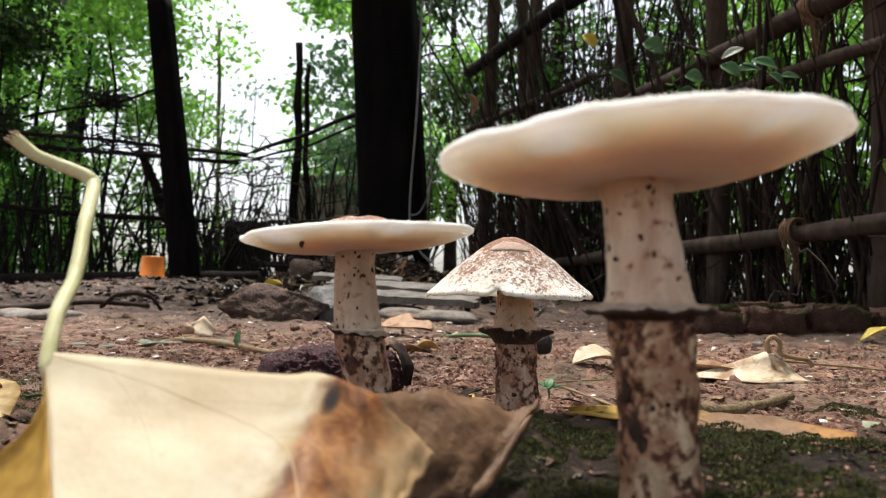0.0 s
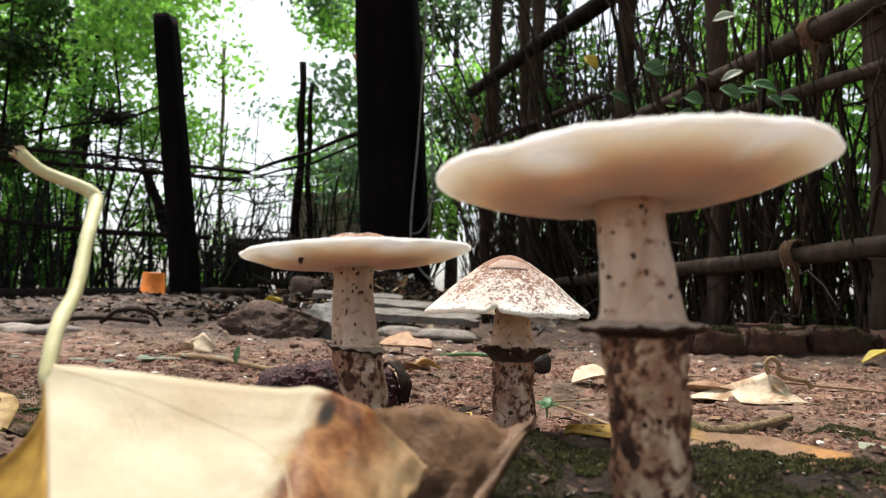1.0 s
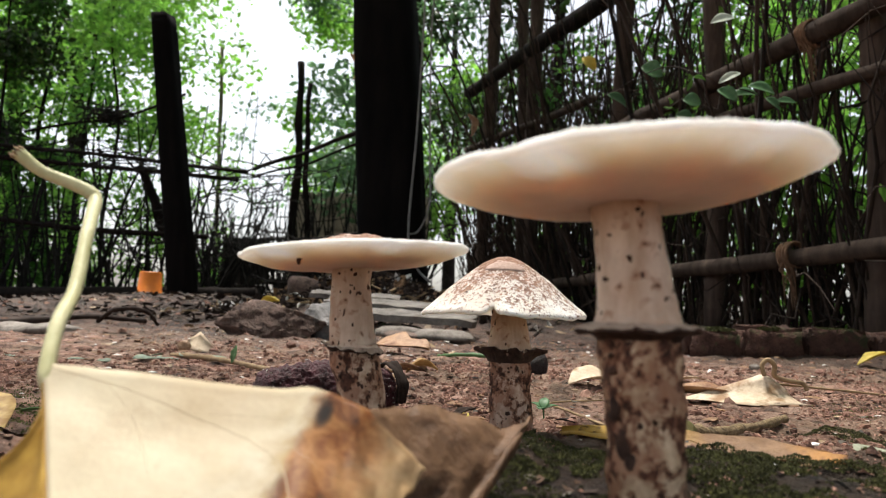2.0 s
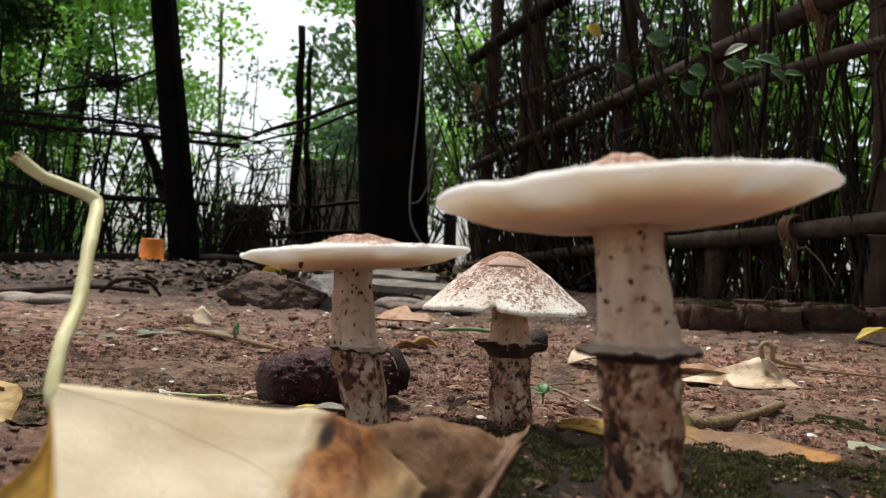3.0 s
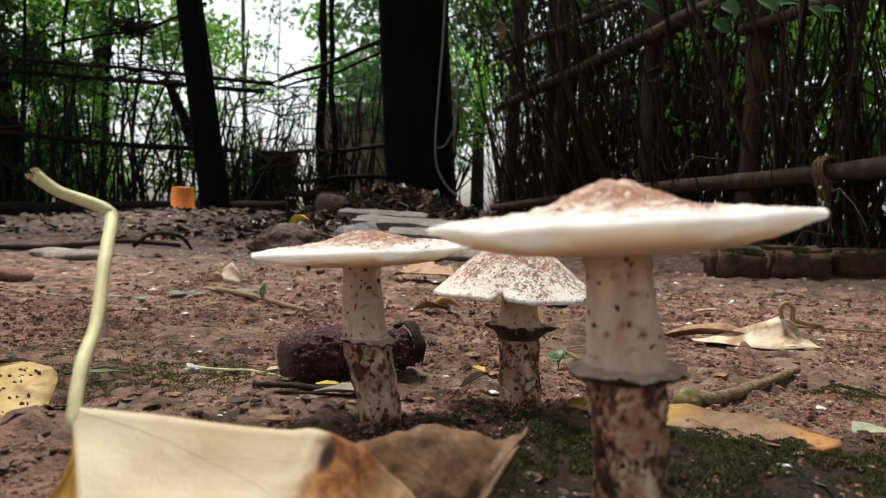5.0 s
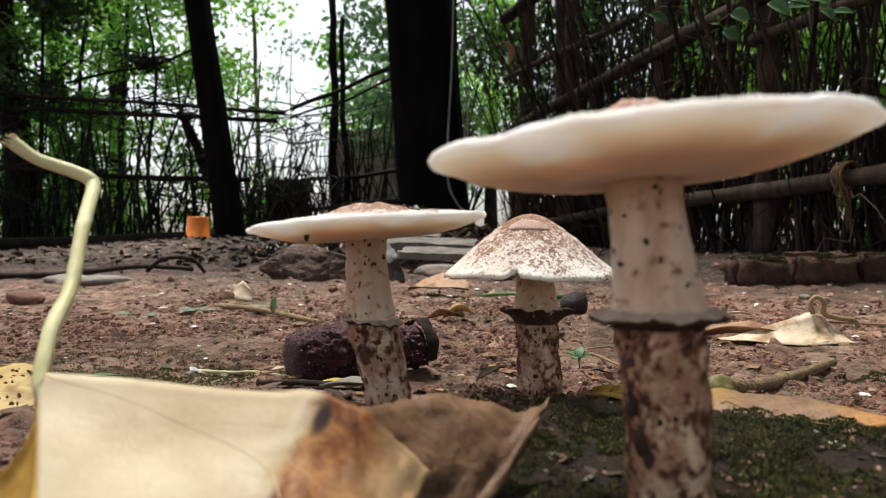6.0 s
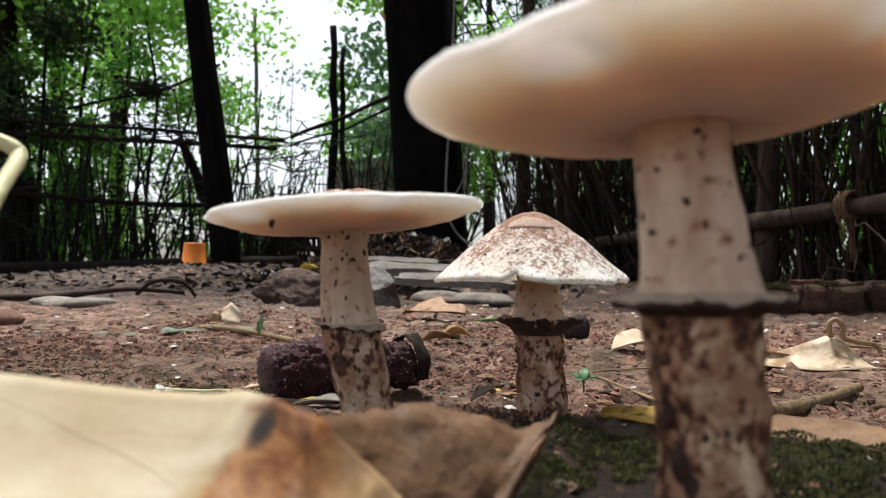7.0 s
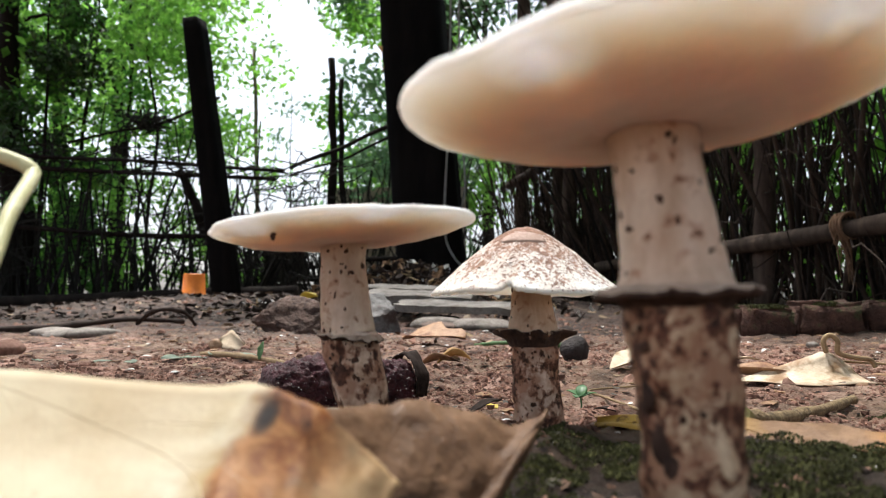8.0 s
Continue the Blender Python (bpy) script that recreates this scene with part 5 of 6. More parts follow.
def build_vine():
    vine = thing("climbing_vine", (0.47, 1.60, 0.60), "climbing vine with oval green leaves on the fence", "vine")
    bm = bmesh.new()
    tube(bm, smooth_line([(0.27, 2.30, 0.83), (0.36, 1.80, 0.74), (0.415, 1.62, 0.66), (0.47, 1.60, 0.625), (0.53, 1.605, 0.61), (0.585, 1.61, 0.585), (0.64, 1.615, 0.56)], 6), 0.0014, 6, 0.2, 40)
    part("stem", bm, DARK_TWIG, vine).location = -vine.location
    pale = make_mottled("pale_leaf", (0.40, 0.46, 0.36), (0.60, 0.64, 0.54), 40, 0.4, through_light=0.2)
    for at, l, w, yaw, pitch, mat, roll in [
        ((0.458, 1.598, 0.628), 0.062, 0.022, 10, -32, pale, 60), ((0.455, 1.597, 0.612), 0.052, 0.040, -10, 30, VINE_LEAF, 60), ((0.49, 1.60, 0.600), 0.060, 0.034, 5, -8, VINE_LEAF, 50),
        ((0.525, 1.602, 0.622), 0.062, 0.036, 0, 12, VINE_LEAF, 55), ((0.398, 1.589, 0.640), 0.030, 0.018, 0, 10, LEAVES[1], 50), ((0.565, 1.608, 0.595), 0.042, 0.028, 0, 35, VINE_LEAF, 60), ((0.590, 1.612, 0.590), 0.045, 0.020, 0, 0, VINE_LEAF, 60),
        ((0.44, 1.60, 0.775), 0.06, 0.03, 5, -20, pale, 60), ((0.475, 2.05, 0.735), 0.055, 0.05, 0, 10, VINE_LEAF, 70), ((0.455, 2.05, 0.69), 0.055, 0.05, 0, 25, LEAVES[3], 70), ((0.25, 2.02, 0.74), 0.07, 0.045, 20, 20, LEAVES[3], 60),
        ((0.36, 2.10, 0.855), 0.07, 0.065, 0, 20, VINE_LEAF, 70), ((0.24, 2.96, 1.22), 0.08, 0.06, 0, 40, YELLOW, 70)]:
        vine_leaf(vine, at, l, w, yaw, pitch, mat, int(at[0] * 1000), roll)
    for at, mat, l in [((-0.97, 3.50, 1.46), DEAD_YELLOW, 0.14), ((-0.35, 3.88, 1.24), DEAD_ORANGE, 0.14)]:
        bm = bmesh.new()
        blade(bm, l, l * 0.55, 0.5, 0.1, -0.2, 8, 6, 0.001, 3, 0.4)
        ob = solo("hanging_dead_leaf", bm, mat, at, "curled orange-brown dead leaf caught on the fence", "leaf")
        ob.matrix_world = pose(*at, 20, 70, 30)


build_vine()


# ---- plastic pot by the far fence ----
def build_pot():
    x, y = -2.49, 4.30
    ob = thing("flower_pot", (x, y, ground_at(x, y) - 0.005), "upturned orange plastic pot on the soil", "pot")
    bm = bmesh.new()
    prof = [(0.081, 0.0), (0.083, 0.004), (0.083, 0.022), (0.078, 0.024), (0.070, 0.165), (0.066, 0.172), (0.02, 0.174)]
    rings = [[bm.verts.new((math.cos(2 * math.pi * k / 36) * r, math.sin(2 * math.pi * k / 36) * r, z)) for k in range(36)] for r, z in prof]
    for a, b in zip(rings, rings[1:]):
        for k in range(36):
            bm.faces.new((a[k], a[(k + 1) % 36], b[(k + 1) % 36], b[k]))
    bm.faces.new(rings[-1])
    part("shell", bm, POT, ob)


build_pot()


# ---- rotten log ----
def build_log():
    base = Vector((-0.124, 0.366, ground_at(-0.12, 0.37)))
    ob = thing("rotten_log", base, "dark purple-brown rotten log with spongy skin", "log")
    a, b = Vector((0.000, 0, 0.0128)), Vector((0.062, 0.062, 0.0150))
    bm = bmesh.new()
    pts = [a.lerp(b, i / 60) + Vector((0, 0, 0.002 * math.sin(math.pi * i / 60))) for i in range(61)]
    rad = [0.0166 * (0.80 + 0.22 * math.sin(math.pi * min(1, (i / 60) * 1.05 + 0.12))) for i in range(61)]
    rad[0], rad[1] = rad[0] * 0.55, rad[1] * 0.85
    dip = a.lerp(b, 0.86)
    tube(bm, pts + [b.lerp(a, 0.02), dip, dip], rad + [rad[-1] * 0.84, rad[-1] * 0.78, 0.001], 90, 0.0, 1)
    for v in bm.verts:
        k = 0.0024 * noise.fractal(v.co * 350, 0.6, 2.0, 3) + 0.0026 * noise.noise(v.co * 45) + 0.0016 * noise.noise(v.co * 140)
        c = a + (b - a) * ((v.co - a).dot(b - a) / (b - a).length_squared)
        v.co += (v.co - c).normalized() * k
    part("body", bm, LOG, ob)
    way = (b - a).normalized()
    side = Vector((way.y, -way.x, 0))
    bm = bmesh.new()
    rows = []
    for i in range(9):
        u = i / 8
        c = b + way * (-0.003 + 0.007 * u)
        r = 0.0164 + 0.0014 * u
        rows.append([c + (side * math.cos(t) + Vector((0, 0, 1)) * math.sin(t)) * r * (1 + 0.12 * noise.noise((t * 2, u * 3, 5)) + 0.06 * noise.noise((t * 7, u * 5, 9))) for t in [radians(-25 + 235 * j / 28) for j in range(29)]])
    sheet(bm, rows, 0.0010)
    part("bark_curl", bm, DARK_TWIG, ob, "thin curled black bark at the open end")
    rnd = random.Random(2)
    bm = bmesh.new()
    for i in range(170):
        u, t = rnd.random(), radians(rnd.uniform(-30, 200))
        p = a.lerp(b, u) + (side * math.cos(t) + Vector((0, 0, 1)) * math.sin(t)) * 0.0166
        pebble(bm, p, [rnd.uniform(0.0002, 0.0004)] * 3, i, cuts=1)
    tagged(part("grit_specks", bm, WHITE_BIT, ob, "pale grit stuck to the skin"), kind="stuff")


build_log()


# ---- fallen leaves, twigs and stones ----
def lay(name, bm, mat, x, y, yaw, label, category, group="", lift=0.002, tilt=0.0, roll=0.0):
    ob = solo(name, bm, mat, (0, 0, 0), label, category, group)
    gx, gy, gz = on_ground(x, y)
    ob.matrix_world = pose(gx, gy, max(gz, ground_at(x, y)) + lift, 0, 0, yaw) @ pose(0, 0, 0, roll, tilt, 0)
    return ob


def dead_leaf(x, y, yaw, length, width, mat, label, cup=0.1, bend=0.05, curl=0.0, seed=0, lift=0.002, tilt=0.0, roll=0.0, ragged=0.25, group="fallen leaves on the soil", stalk=0.0):
    bm = bmesh.new()
    blade(bm, length, width, cup, bend, curl, 18, 8, 0.0005, seed, ragged)
    ob = lay("fallen_leaf", bm, mat, x, y, yaw, label, "leaf", group, lift, tilt, roll)
    if length > 0.024:
        bm = bmesh.new()
        tube(bm, [(length * u, 0, length * (bend * math.sin(math.pi * u) + curl * u * u + noise.noise((u * 4, 0, seed * 7.3)) * ragged * 0.12) + 0.0003) for u in [0.02 + 0.12 * i for i in range(9)]], [0.0007 * (1 - i / 10) for i in range(9)], 6)
        part("midrib", bm, mat, ob)
    if stalk:
        bm = bmesh.new()
        tube(bm, [(0.004, 0, 0.0005), (-stalk * 0.5, stalk * 0.12, 0.004), (-stalk, -stalk * 0.1, 0.002)], [0.0012, 0.001, 0.0008], 6)
        part("leaf_stalk", bm, STALK, ob)
    return ob


def stick(name, pts, r, mat, label, seed=0, category="twig", group="twigs on the soil"):
    o = Vector(on_ground(pts[0][0], pts[0][1]))
    line = smooth_line([Vector((*on_ground(p[0], p[1])[:2], max(on_ground(p[0], p[1])[2], ground_at(p[0], p[1])) + r * 0.7 + (p[2] if len(p) > 2 else 0))) - o for p in pts], 6)
    bm = bmesh.new()
    rr = spread([r, r * 1.1, r * 0.95, r * 0.75], len(line))
    rr = [q * (1 + 0.25 * noise.noise((i * 0.8, seed + r * 900, 2))) for i, q in enumerate(rr)]
    tube(bm, line, rr, 12, 0.6, 0.45 / r)
    return solo(name, bm, mat, o, label, category, group)


def stone(x, y, sx, sy, sz, mat, label, seed, yaw=0, sink=0.3, name="stone", cuts=3, group="stones on the soil", boxy=0.9, facets=9):
    """A stone whose round body is cut by flat broken faces."""
    bm = bmesh.new()
    bmesh.ops.create_icosphere(bm, subdivisions=cuts, radius=1.0)
    g = random.Random(seed * 13 + 1)
    planes = [(Vector((g.gauss(0, 1), g.gauss(0, 1), g.gauss(0, 0.8))).normalized(), g.uniform(0.62, 0.86)) for _ in range(facets)]
    for v in bm.verts:
        q = v.co * (1 + 0.22 * noise.noise(v.co * 1.1 + Vector((seed * 3.7, 0, 0))))
        for n, d in planes:
            over = q.dot(n) - d
            if over > 0:
                q = q - n * over * 0.92
        q *= 1 + 0.07 * noise.noise(v.co * 3.5 + Vector((0, seed, 0))) + 0.05 * noise.noise(v.co * 9 + Vector((0, seed, 3)))
        for ax in range(3):
            q[ax] = math.copysign(abs(q[ax]) ** boxy, q[ax])
        v.co = Vector((q.x * sx * 1.15, q.y * sy * 1.15, q.z * sz * 1.15))
    ob = solo(name, bm, mat, (0, 0, 0), label, "stone", group)
    ob.matrix_world = pose(x, y, ground_at(x, y) + sz * (1 - 2 * sink), 0, 0, yaw)
    return ob


def build_loop_leaf():
    """The big pale leaf that stands folded with a looped stalk."""
    x, y = 0.165, 0.655
    o = Vector(on_ground(x, y))
    ob = thing("folded_leaf", o, "pale cream dry leaf folded upright with a looped stalk", "leaf", "fallen leaves on the soil")
    bm = bmesh.new()
    rows = []
    for i in range(19):
        u = i / 18
        ridge = Vector((0.002 + 0.100 * u, 0.010 * math.sin(u * 3), 0.003 + (0.025 * (u / 0.80) ** 1.5 if u < 0.80 else 0.025 - 0.014 * ((u - 0.80) / 0.20) ** 1.4)))
        front = Vector((0.004 + 0.118 * u, -0.016 * math.sin(math.pi * u) - 0.008, 0.002 + 0.001 * math.sin(u * 9)))
        back = Vector((0.010 + 0.085 * u, 0.030 * math.sin(math.pi * u), 0.002))
        row = [front.lerp(ridge, v / 6) + Vector((0, 0.005 * math.sin(math.pi * v / 6), -0.004 * u * math.sin(math.pi * v / 6))) for v in range(7)] + [ridge.lerp(back, v / 4) for v in range(1, 5)]
        rows.append([p + Vector((0, 0, 0.002 * noise.noise((u * 5, k * 0.4, 8)))) for k, p in enumerate(row)])
    sheet(bm, rows, 0.0007)
    part("blade", bm, DEAD_CREAM, ob)
    ob.location.z += 0.003
    bm = bmesh.new()
    tube(bm, smooth_line([(0.084, 0.004, 0.026), (0.082, 0.004, 0.036), (0.087, 0.004, 0.041), (0.093, 0.004, 0.036), (0.094, 0.006, 0.026), (0.108, 0.008, 0.022), (0.120, 0.010, 0.020), (0.124, 0.010, 0.014)], 5), 0.0022, 8, 0.15, 90)
    part("stalk", bm, TWIG, ob, "looped brown stalk")


def build_peaked_leaf():
    """A cream leaf folded to a low peak, open to the front."""
    x, y = -0.480, 1.010
    o = Vector(on_ground(x, y))
    rows = []
    for i in range(17):
        u = i / 16
        peak = 0.030 * (max(0.0, 1 - abs(u - 0.45) / 0.5) ** 0.8) + 0.003
        ridge = Vector((-0.034 + 0.068 * u, 0.006 * math.sin(u * 5), peak))
        front = Vector((-0.032 + 0.064 * u, -0.014 * math.sin(math.pi * u), 0.004 + 0.003 * math.sin(u * 7)))
        back = Vector((-0.030 + 0.058 * u, 0.022 * math.sin(math.pi * u), 0.002))
        row = [front.lerp(ridge, v / 5) + Vector((0, 0.004 * math.sin(math.pi * v / 5), 0)) for v in range(6)] + [ridge.lerp(back, v / 3) for v in range(1, 4)]
        rows.append([p + Vector((0, 0, 0.0018 * noise.noise((u * 6, k * 0.5, 3)))) for k, p in enumerate(row)])
    bm = bmesh.new()
    sheet(bm, rows, 0.0007)
    solo("fallen_leaf", bm, DEAD_CREAM, o, "cream folded leaf beside a snail shell", "leaf", "fallen leaves on the soil")


build_loop_leaf()
build_peaked_leaf()
dead_leaf(0.245, 0.665, 168, 0.10, 0.030, DEAD_ORANGE, "narrow curled brown dry leaf lying flat", 0.3, 0.03, 0, 5, 0.002)
dead_leaf(0.046, 0.332, -22, 0.122, 0.048, OCHRE, "long ochre dry leaf with a curled burnt end", 0.05, 0.012, 0.02, 6, 0.0015, roll=3, ragged=0.55)
dead_leaf(0.175, 0.314, 25, 0.020, 0.016, make_mottled("grey_green_leaf", (0.20, 0.22, 0.15), (0.36, 0.37, 0.27), 80, 0.6), "small pale grey-green leaf", 0.1, 0.02, 0, 7)
dead_leaf(0.150, 0.395, 5, 0.028, 0.004, GREEN_BIT, "thin green leaf blade on soil", 0.1, 0.02, 0, 8)
dead_leaf(0.073, 0.715, 12, 0.050, 0.050, DEAD_CREAM, "cream dry leaf lying half curled", 0.16, 0.13, 0.0, 9, 0.001, -2, 9)
dead_leaf(0.690, 1.46, 10, 0.085, 0.035, YELLOW, "bright yellow fallen leaf on soil", 0.25, 0.1, 0.1, 10, 0.004, -10)
dead_leaf(-0.245, 1.16, -6, 0.110, 0.085, DEAD_ORANGE, "flat orange-brown dead leaf on soil", 0.12, 0.04, 0, 11, 0.010, roll=12, ragged=0.7)
dead_leaf(-0.125, 0.755, -20, 0.050, 0.022, DEAD_BROWN, "broken dark brown leaf curled at the edge", 0.35, 0.1, 0.1, 12, 0.003)
dead_leaf(-0.105, 0.745, 15, 0.036, 0.016, DEAD_YELLOW, "small torn yellow-brown leaf", 0.5, 0.2, 0.1, 13, 0.005)
dead_leaf(-0.255, 0.345, 25, 0.035, 0.007, GREEN_BIT, "narrow pale green leaf blade", 0.1, 0.03, 0, 15)
dead_leaf(-0.010, 0.452, 120, 0.018, 0.007, YELLOW, "tiny yellow-green leaf on the soil", 0.06, 0.02, 0, 16)
dead_leaf(-0.098, 0.352, 15, 0.014, 0.008, YELLOW, "tiny yellow-green leaf on the soil", 0.06, 0.02, 0, 17)
dead_leaf(-0.136, 0.370, 35, 0.013, 0.009, DEAD_CREAM, "small pale leaf scrap on soil", 0.10, 0.03, 0, 18, 0.003)
dead_leaf(-0.086, 0.316, 5, 0.036, 0.014, make_mottled("grey_leaf", (0.12, 0.115, 0.09), (0.24, 0.22, 0.17), 90, 0.6), "grey-brown decayed leaf on damp soil", 0.2, 0.03, 0, 19)
dead_leaf(-0.014, 0.360, 55, 0.024, 0.007, DARK_TWIG, "dark sliver of bark on soil", 0.2, 0.1, 0.2, 20, 0.003)
dead_leaf(0.062, 0.462, 140, 0.016, 0.006, DARK_TWIG, "dark sliver of bark on soil", 0.2, 0.05, 0, 21, 0.002)
dead_leaf(0.215, 0.90, 10, 0.05, 0.012, DEAD_CREAM, "thin straw-coloured leaf scrap", 0.2, 0.05, 0, 22)
dead_leaf(0.275, 0.965, 50, 0.024, 0.006, WHITE_BIT, "white leaf scrap on the soil", 0.2, 0.1, 0, 23, 0.003)
dead_leaf(-0.30, 0.335, -10, 0.05, 0.012, DARK_TWIG, "dark narrow strip of bark", 0.4, 0.05, 0, 24, 0.003)
for i, (x, y, yaw) in enumerate([(-0.50, 0.72, 20), (-0.47, 0.74, -15), (-0.455, 0.785, 30), (-0.44, 0.80, 5), (-0.45, 0.83, -25), (-0.425, 0.845, 40), (-0.55, 0.70, 60), (-0.405, 0.86, 10), (-0.46, 0.86, -40)]):
    dead_leaf(x, y, yaw * 2.3, 0.022 + 0.004 * (i % 4), 0.011 + 0.002 * (i % 3), PALE_GREEN, "grey-green fallen leaflet on the soil", 0.05, 0.02, 0, 30 + i, 0.003, 0, 4 + 5 * (i % 3), group="fallen green leaflets")


def build_spotted_leaf():
    base = Vector((-0.2225, 0.256, -0.003))
    ob = thing("spotted_leaf", base, "yellow-brown leaf with dark spots standing on edge", "leaf", "fallen leaves on the soil")
    bm = bmesh.new()
    rows = []
    for i in range(13):
        v = i / 12
        w = 0.021 * (1 - abs(2 * v - 1) ** 4) ** 0.5 + 0.002
        rows.append([(w * (2 * j / 8 - 1) - 0.024 * v, 0.046 * v + 0.003 * math.sin(j), 0.003 + 0.018 * v) for j in range(9)])
    sheet(bm, rows, 0.0006)
    part("blade", bm, make_mottled("spotted_yellow", (0.50, 0.33, 0.11), (0.70, 0.53, 0.24), 60, 0.55, 0.0006, 200, through_light=0.2, dark=(0.30, 0.17, 0.06)), ob)
    rnd = random.Random(4)
    bm = bmesh.new()
    for i in range(46):
        v, u = rnd.uniform(0.1, 0.9), rnd.uniform(-0.8, 0.8)
        pebble(bm, (0.018 * u - 0.024 * v, 0.046 * v - 0.0004, 0.0040 + 0.018 * v), (rnd.uniform(0.0005, 0.0016), 0.0003, rnd.uniform(0.0005, 0.0016)), i)
    tagged(part("spots", bm, make_mottled("mould", (0.10, 0.05, 0.02), (0.26, 0.14, 0.055), 300, piece=0.5, island=True), ob, "brown mould spots"), kind="stuff")


build_spotted_leaf()

# twigs
stick("twig", [(0.114, 0.366, 0.004), (0.146, 0.414, 0.003), (0.180, 0.466, 0.003), (0.219, 0.527, 0.002)], 0.0036, KNOTTY, "thick pale brown twig with a green bud")
bm = bmesh.new()
pebble(bm, (0, 0, 0), (0.0088, 0.0066, 0.0062), 3, cuts=3)
lay("fallen_fruit", bm, make_mottled("olive_fruit", (0.10, 0.085, 0.032), (0.24, 0.205, 0.08), 120, 0.5), 0.111, 0.366, 20, "small olive-green fruit at the end of a twig", "fruit", lift=0.006)
stick("twig", [(-0.452, 0.872), (-0.38, 0.82, 0.004), (-0.30, 0.755, 0.003), (-0.228, 0.695)], 0.0032, TWIG, "thin bent brown twig on soil")
dead_leaf(-0.318, 0.765, 80, 0.022, 0.008, GREEN_BIT, "green leaflet standing by a twig", 0.1, 0.02, 0, 50, 0.004, -70)
stick("twig", [(-0.132, 0.343), (-0.110, 0.338, 0.001), (-0.088, 0.336), (-0.064, 0.333)], 0.0017, DARK_TWIG, "short black rotten twig on soil")
stick("twig", [(-0.118, 0.325), (-0.100, 0.322), (-0.080, 0.318), (-0.060, 0.318)], 0.0008, DARK_TWIG, "thin black rotten twig on soil")
stick("twig", [(-1.55, 1.45), (-1.20, 1.46, 0.01), (-1.00, 1.49, 0.03), (-0.86, 1.50, 0.02)], 0.0065, DARK_TWIG, "dark crooked branch on the soil")
stick("twig", [(-0.98, 1.50, 0.02), (-0.92, 1.47, 0.05), (-0.86, 1.49, 0.045), (-0.84, 1.52, 0.01)], 0.005, DARK_TWIG, "dark forked branch end")
stick("twig", [(-0.192, 0.389, 0.003), (-0.172, 0.386, 0.003), (-0.152, 0.383, 0.003), (-0.128, 0.378, 0.002)], 0.0008, STALK, "thin straw stem of a fallen flower")
stick("twig", [(0.03, 1.12), (0.0, 1.11, 0.004), (-0.07, 1.13, 0.006), (-0.12, 1.15)], 0.0036, GREEN_BIT, "green plant stem lying on the soil")
stick("twig", [(0.09, 0.44), (0.06, 0.52, 0.002), (0.05, 0.58), (0.10, 0.62)], 0.0008, TWIG, "fine dry rootlet on the soil")
stick("twig", [(0.25, 0.66, 0.018), (0.32, 0.70, 0.012), (0.42, 0.76, 0.004), (0.50, 0.80)], 0.0010, TWIG, "fine dry straw on the soil")

# flower crumb, snail shell, dark fruit, sprout
flower = thing("fallen_flower", on_ground(-0.196, 0.388, 0.002), "small withered white flower on the soil", "flower")
for i in range(7):
    bm = bmesh.new()
    blade(bm, 0.0085 - 0.0006 * (i % 3), 0.0050, 0.35, 0.12, 0.15, 6, 4, 0.0003, i, 0.6)
    petal = part("petal", bm, WHITE_BIT, flower)
    petal.matrix_local = pose(0.0008 * (i % 3), 0, 0.0008, 0, 0, 51 * i) @ pose(0, 0, 0, 12 * (i % 3), -18 - 9 * (i % 4), 0)
bm = bmesh.new()
pebble(bm, (0, 0, 0.0015), (0.0016, 0.0016, 0.0014), 2, cuts=2)
part("calyx", bm, TWIG, flower, "brown withered heart")
bm = bmesh.new()
for i in range(40):
    a, s = i * 0.55, 0.011 * (1 - i / 44)
    pebble(bm, (math.cos(a) * s * 0.45, -0.007 * i / 40, 0.008 + math.sin(a) * s * 0.45), (s * 0.6, s * 0.55, s * 0.6), 1)
lay("snail_shell", bm, make_mottled("shell", (0.20, 0.11, 0.055), (0.40, 0.26, 0.16), 80, 0.4), -0.484, 0.968, 0, "small round brown snail shell", "shell", lift=0.0)
stone(0.040, 0.885, 0.0150, 0.0150, 0.0145, make_mottled("dark_fruit", (0.007, 0.005, 0.005), (0.040, 0.028, 0.026), 160, 0.7, 0.005, 420), "round blackened dried fruit", 3, name="dried_fruit", sink=0.05, group="", boxy=1.0, facets=0)
ob = thing("seedling", on_ground(0.0415, 0.50), "tiny green seedling in the soil", "seedling")
for i, (a, t) in enumerate([(20, -14), (145, -20), (255, -8), (80, -40)]):
    bm = bmesh.new()
    blade(bm, 0.012, 0.008, 0.1, 0.1, 0, 6, 4, 0.0004, i)
    p = part("seed_leaf", bm, VINE_LEAF, ob)
    p.matrix_local = pose(0, 0, 0.009, 0, 0, a) @ pose(0, 0, 0, 0, t, 0)
bm = bmesh.new()
tube(bm, [(0, 0, -0.002), (0.0005, 0, 0.004), (0, 0, 0.0095)], 0.0006, 6)
part("shoot", bm, GREEN_BIT, ob)

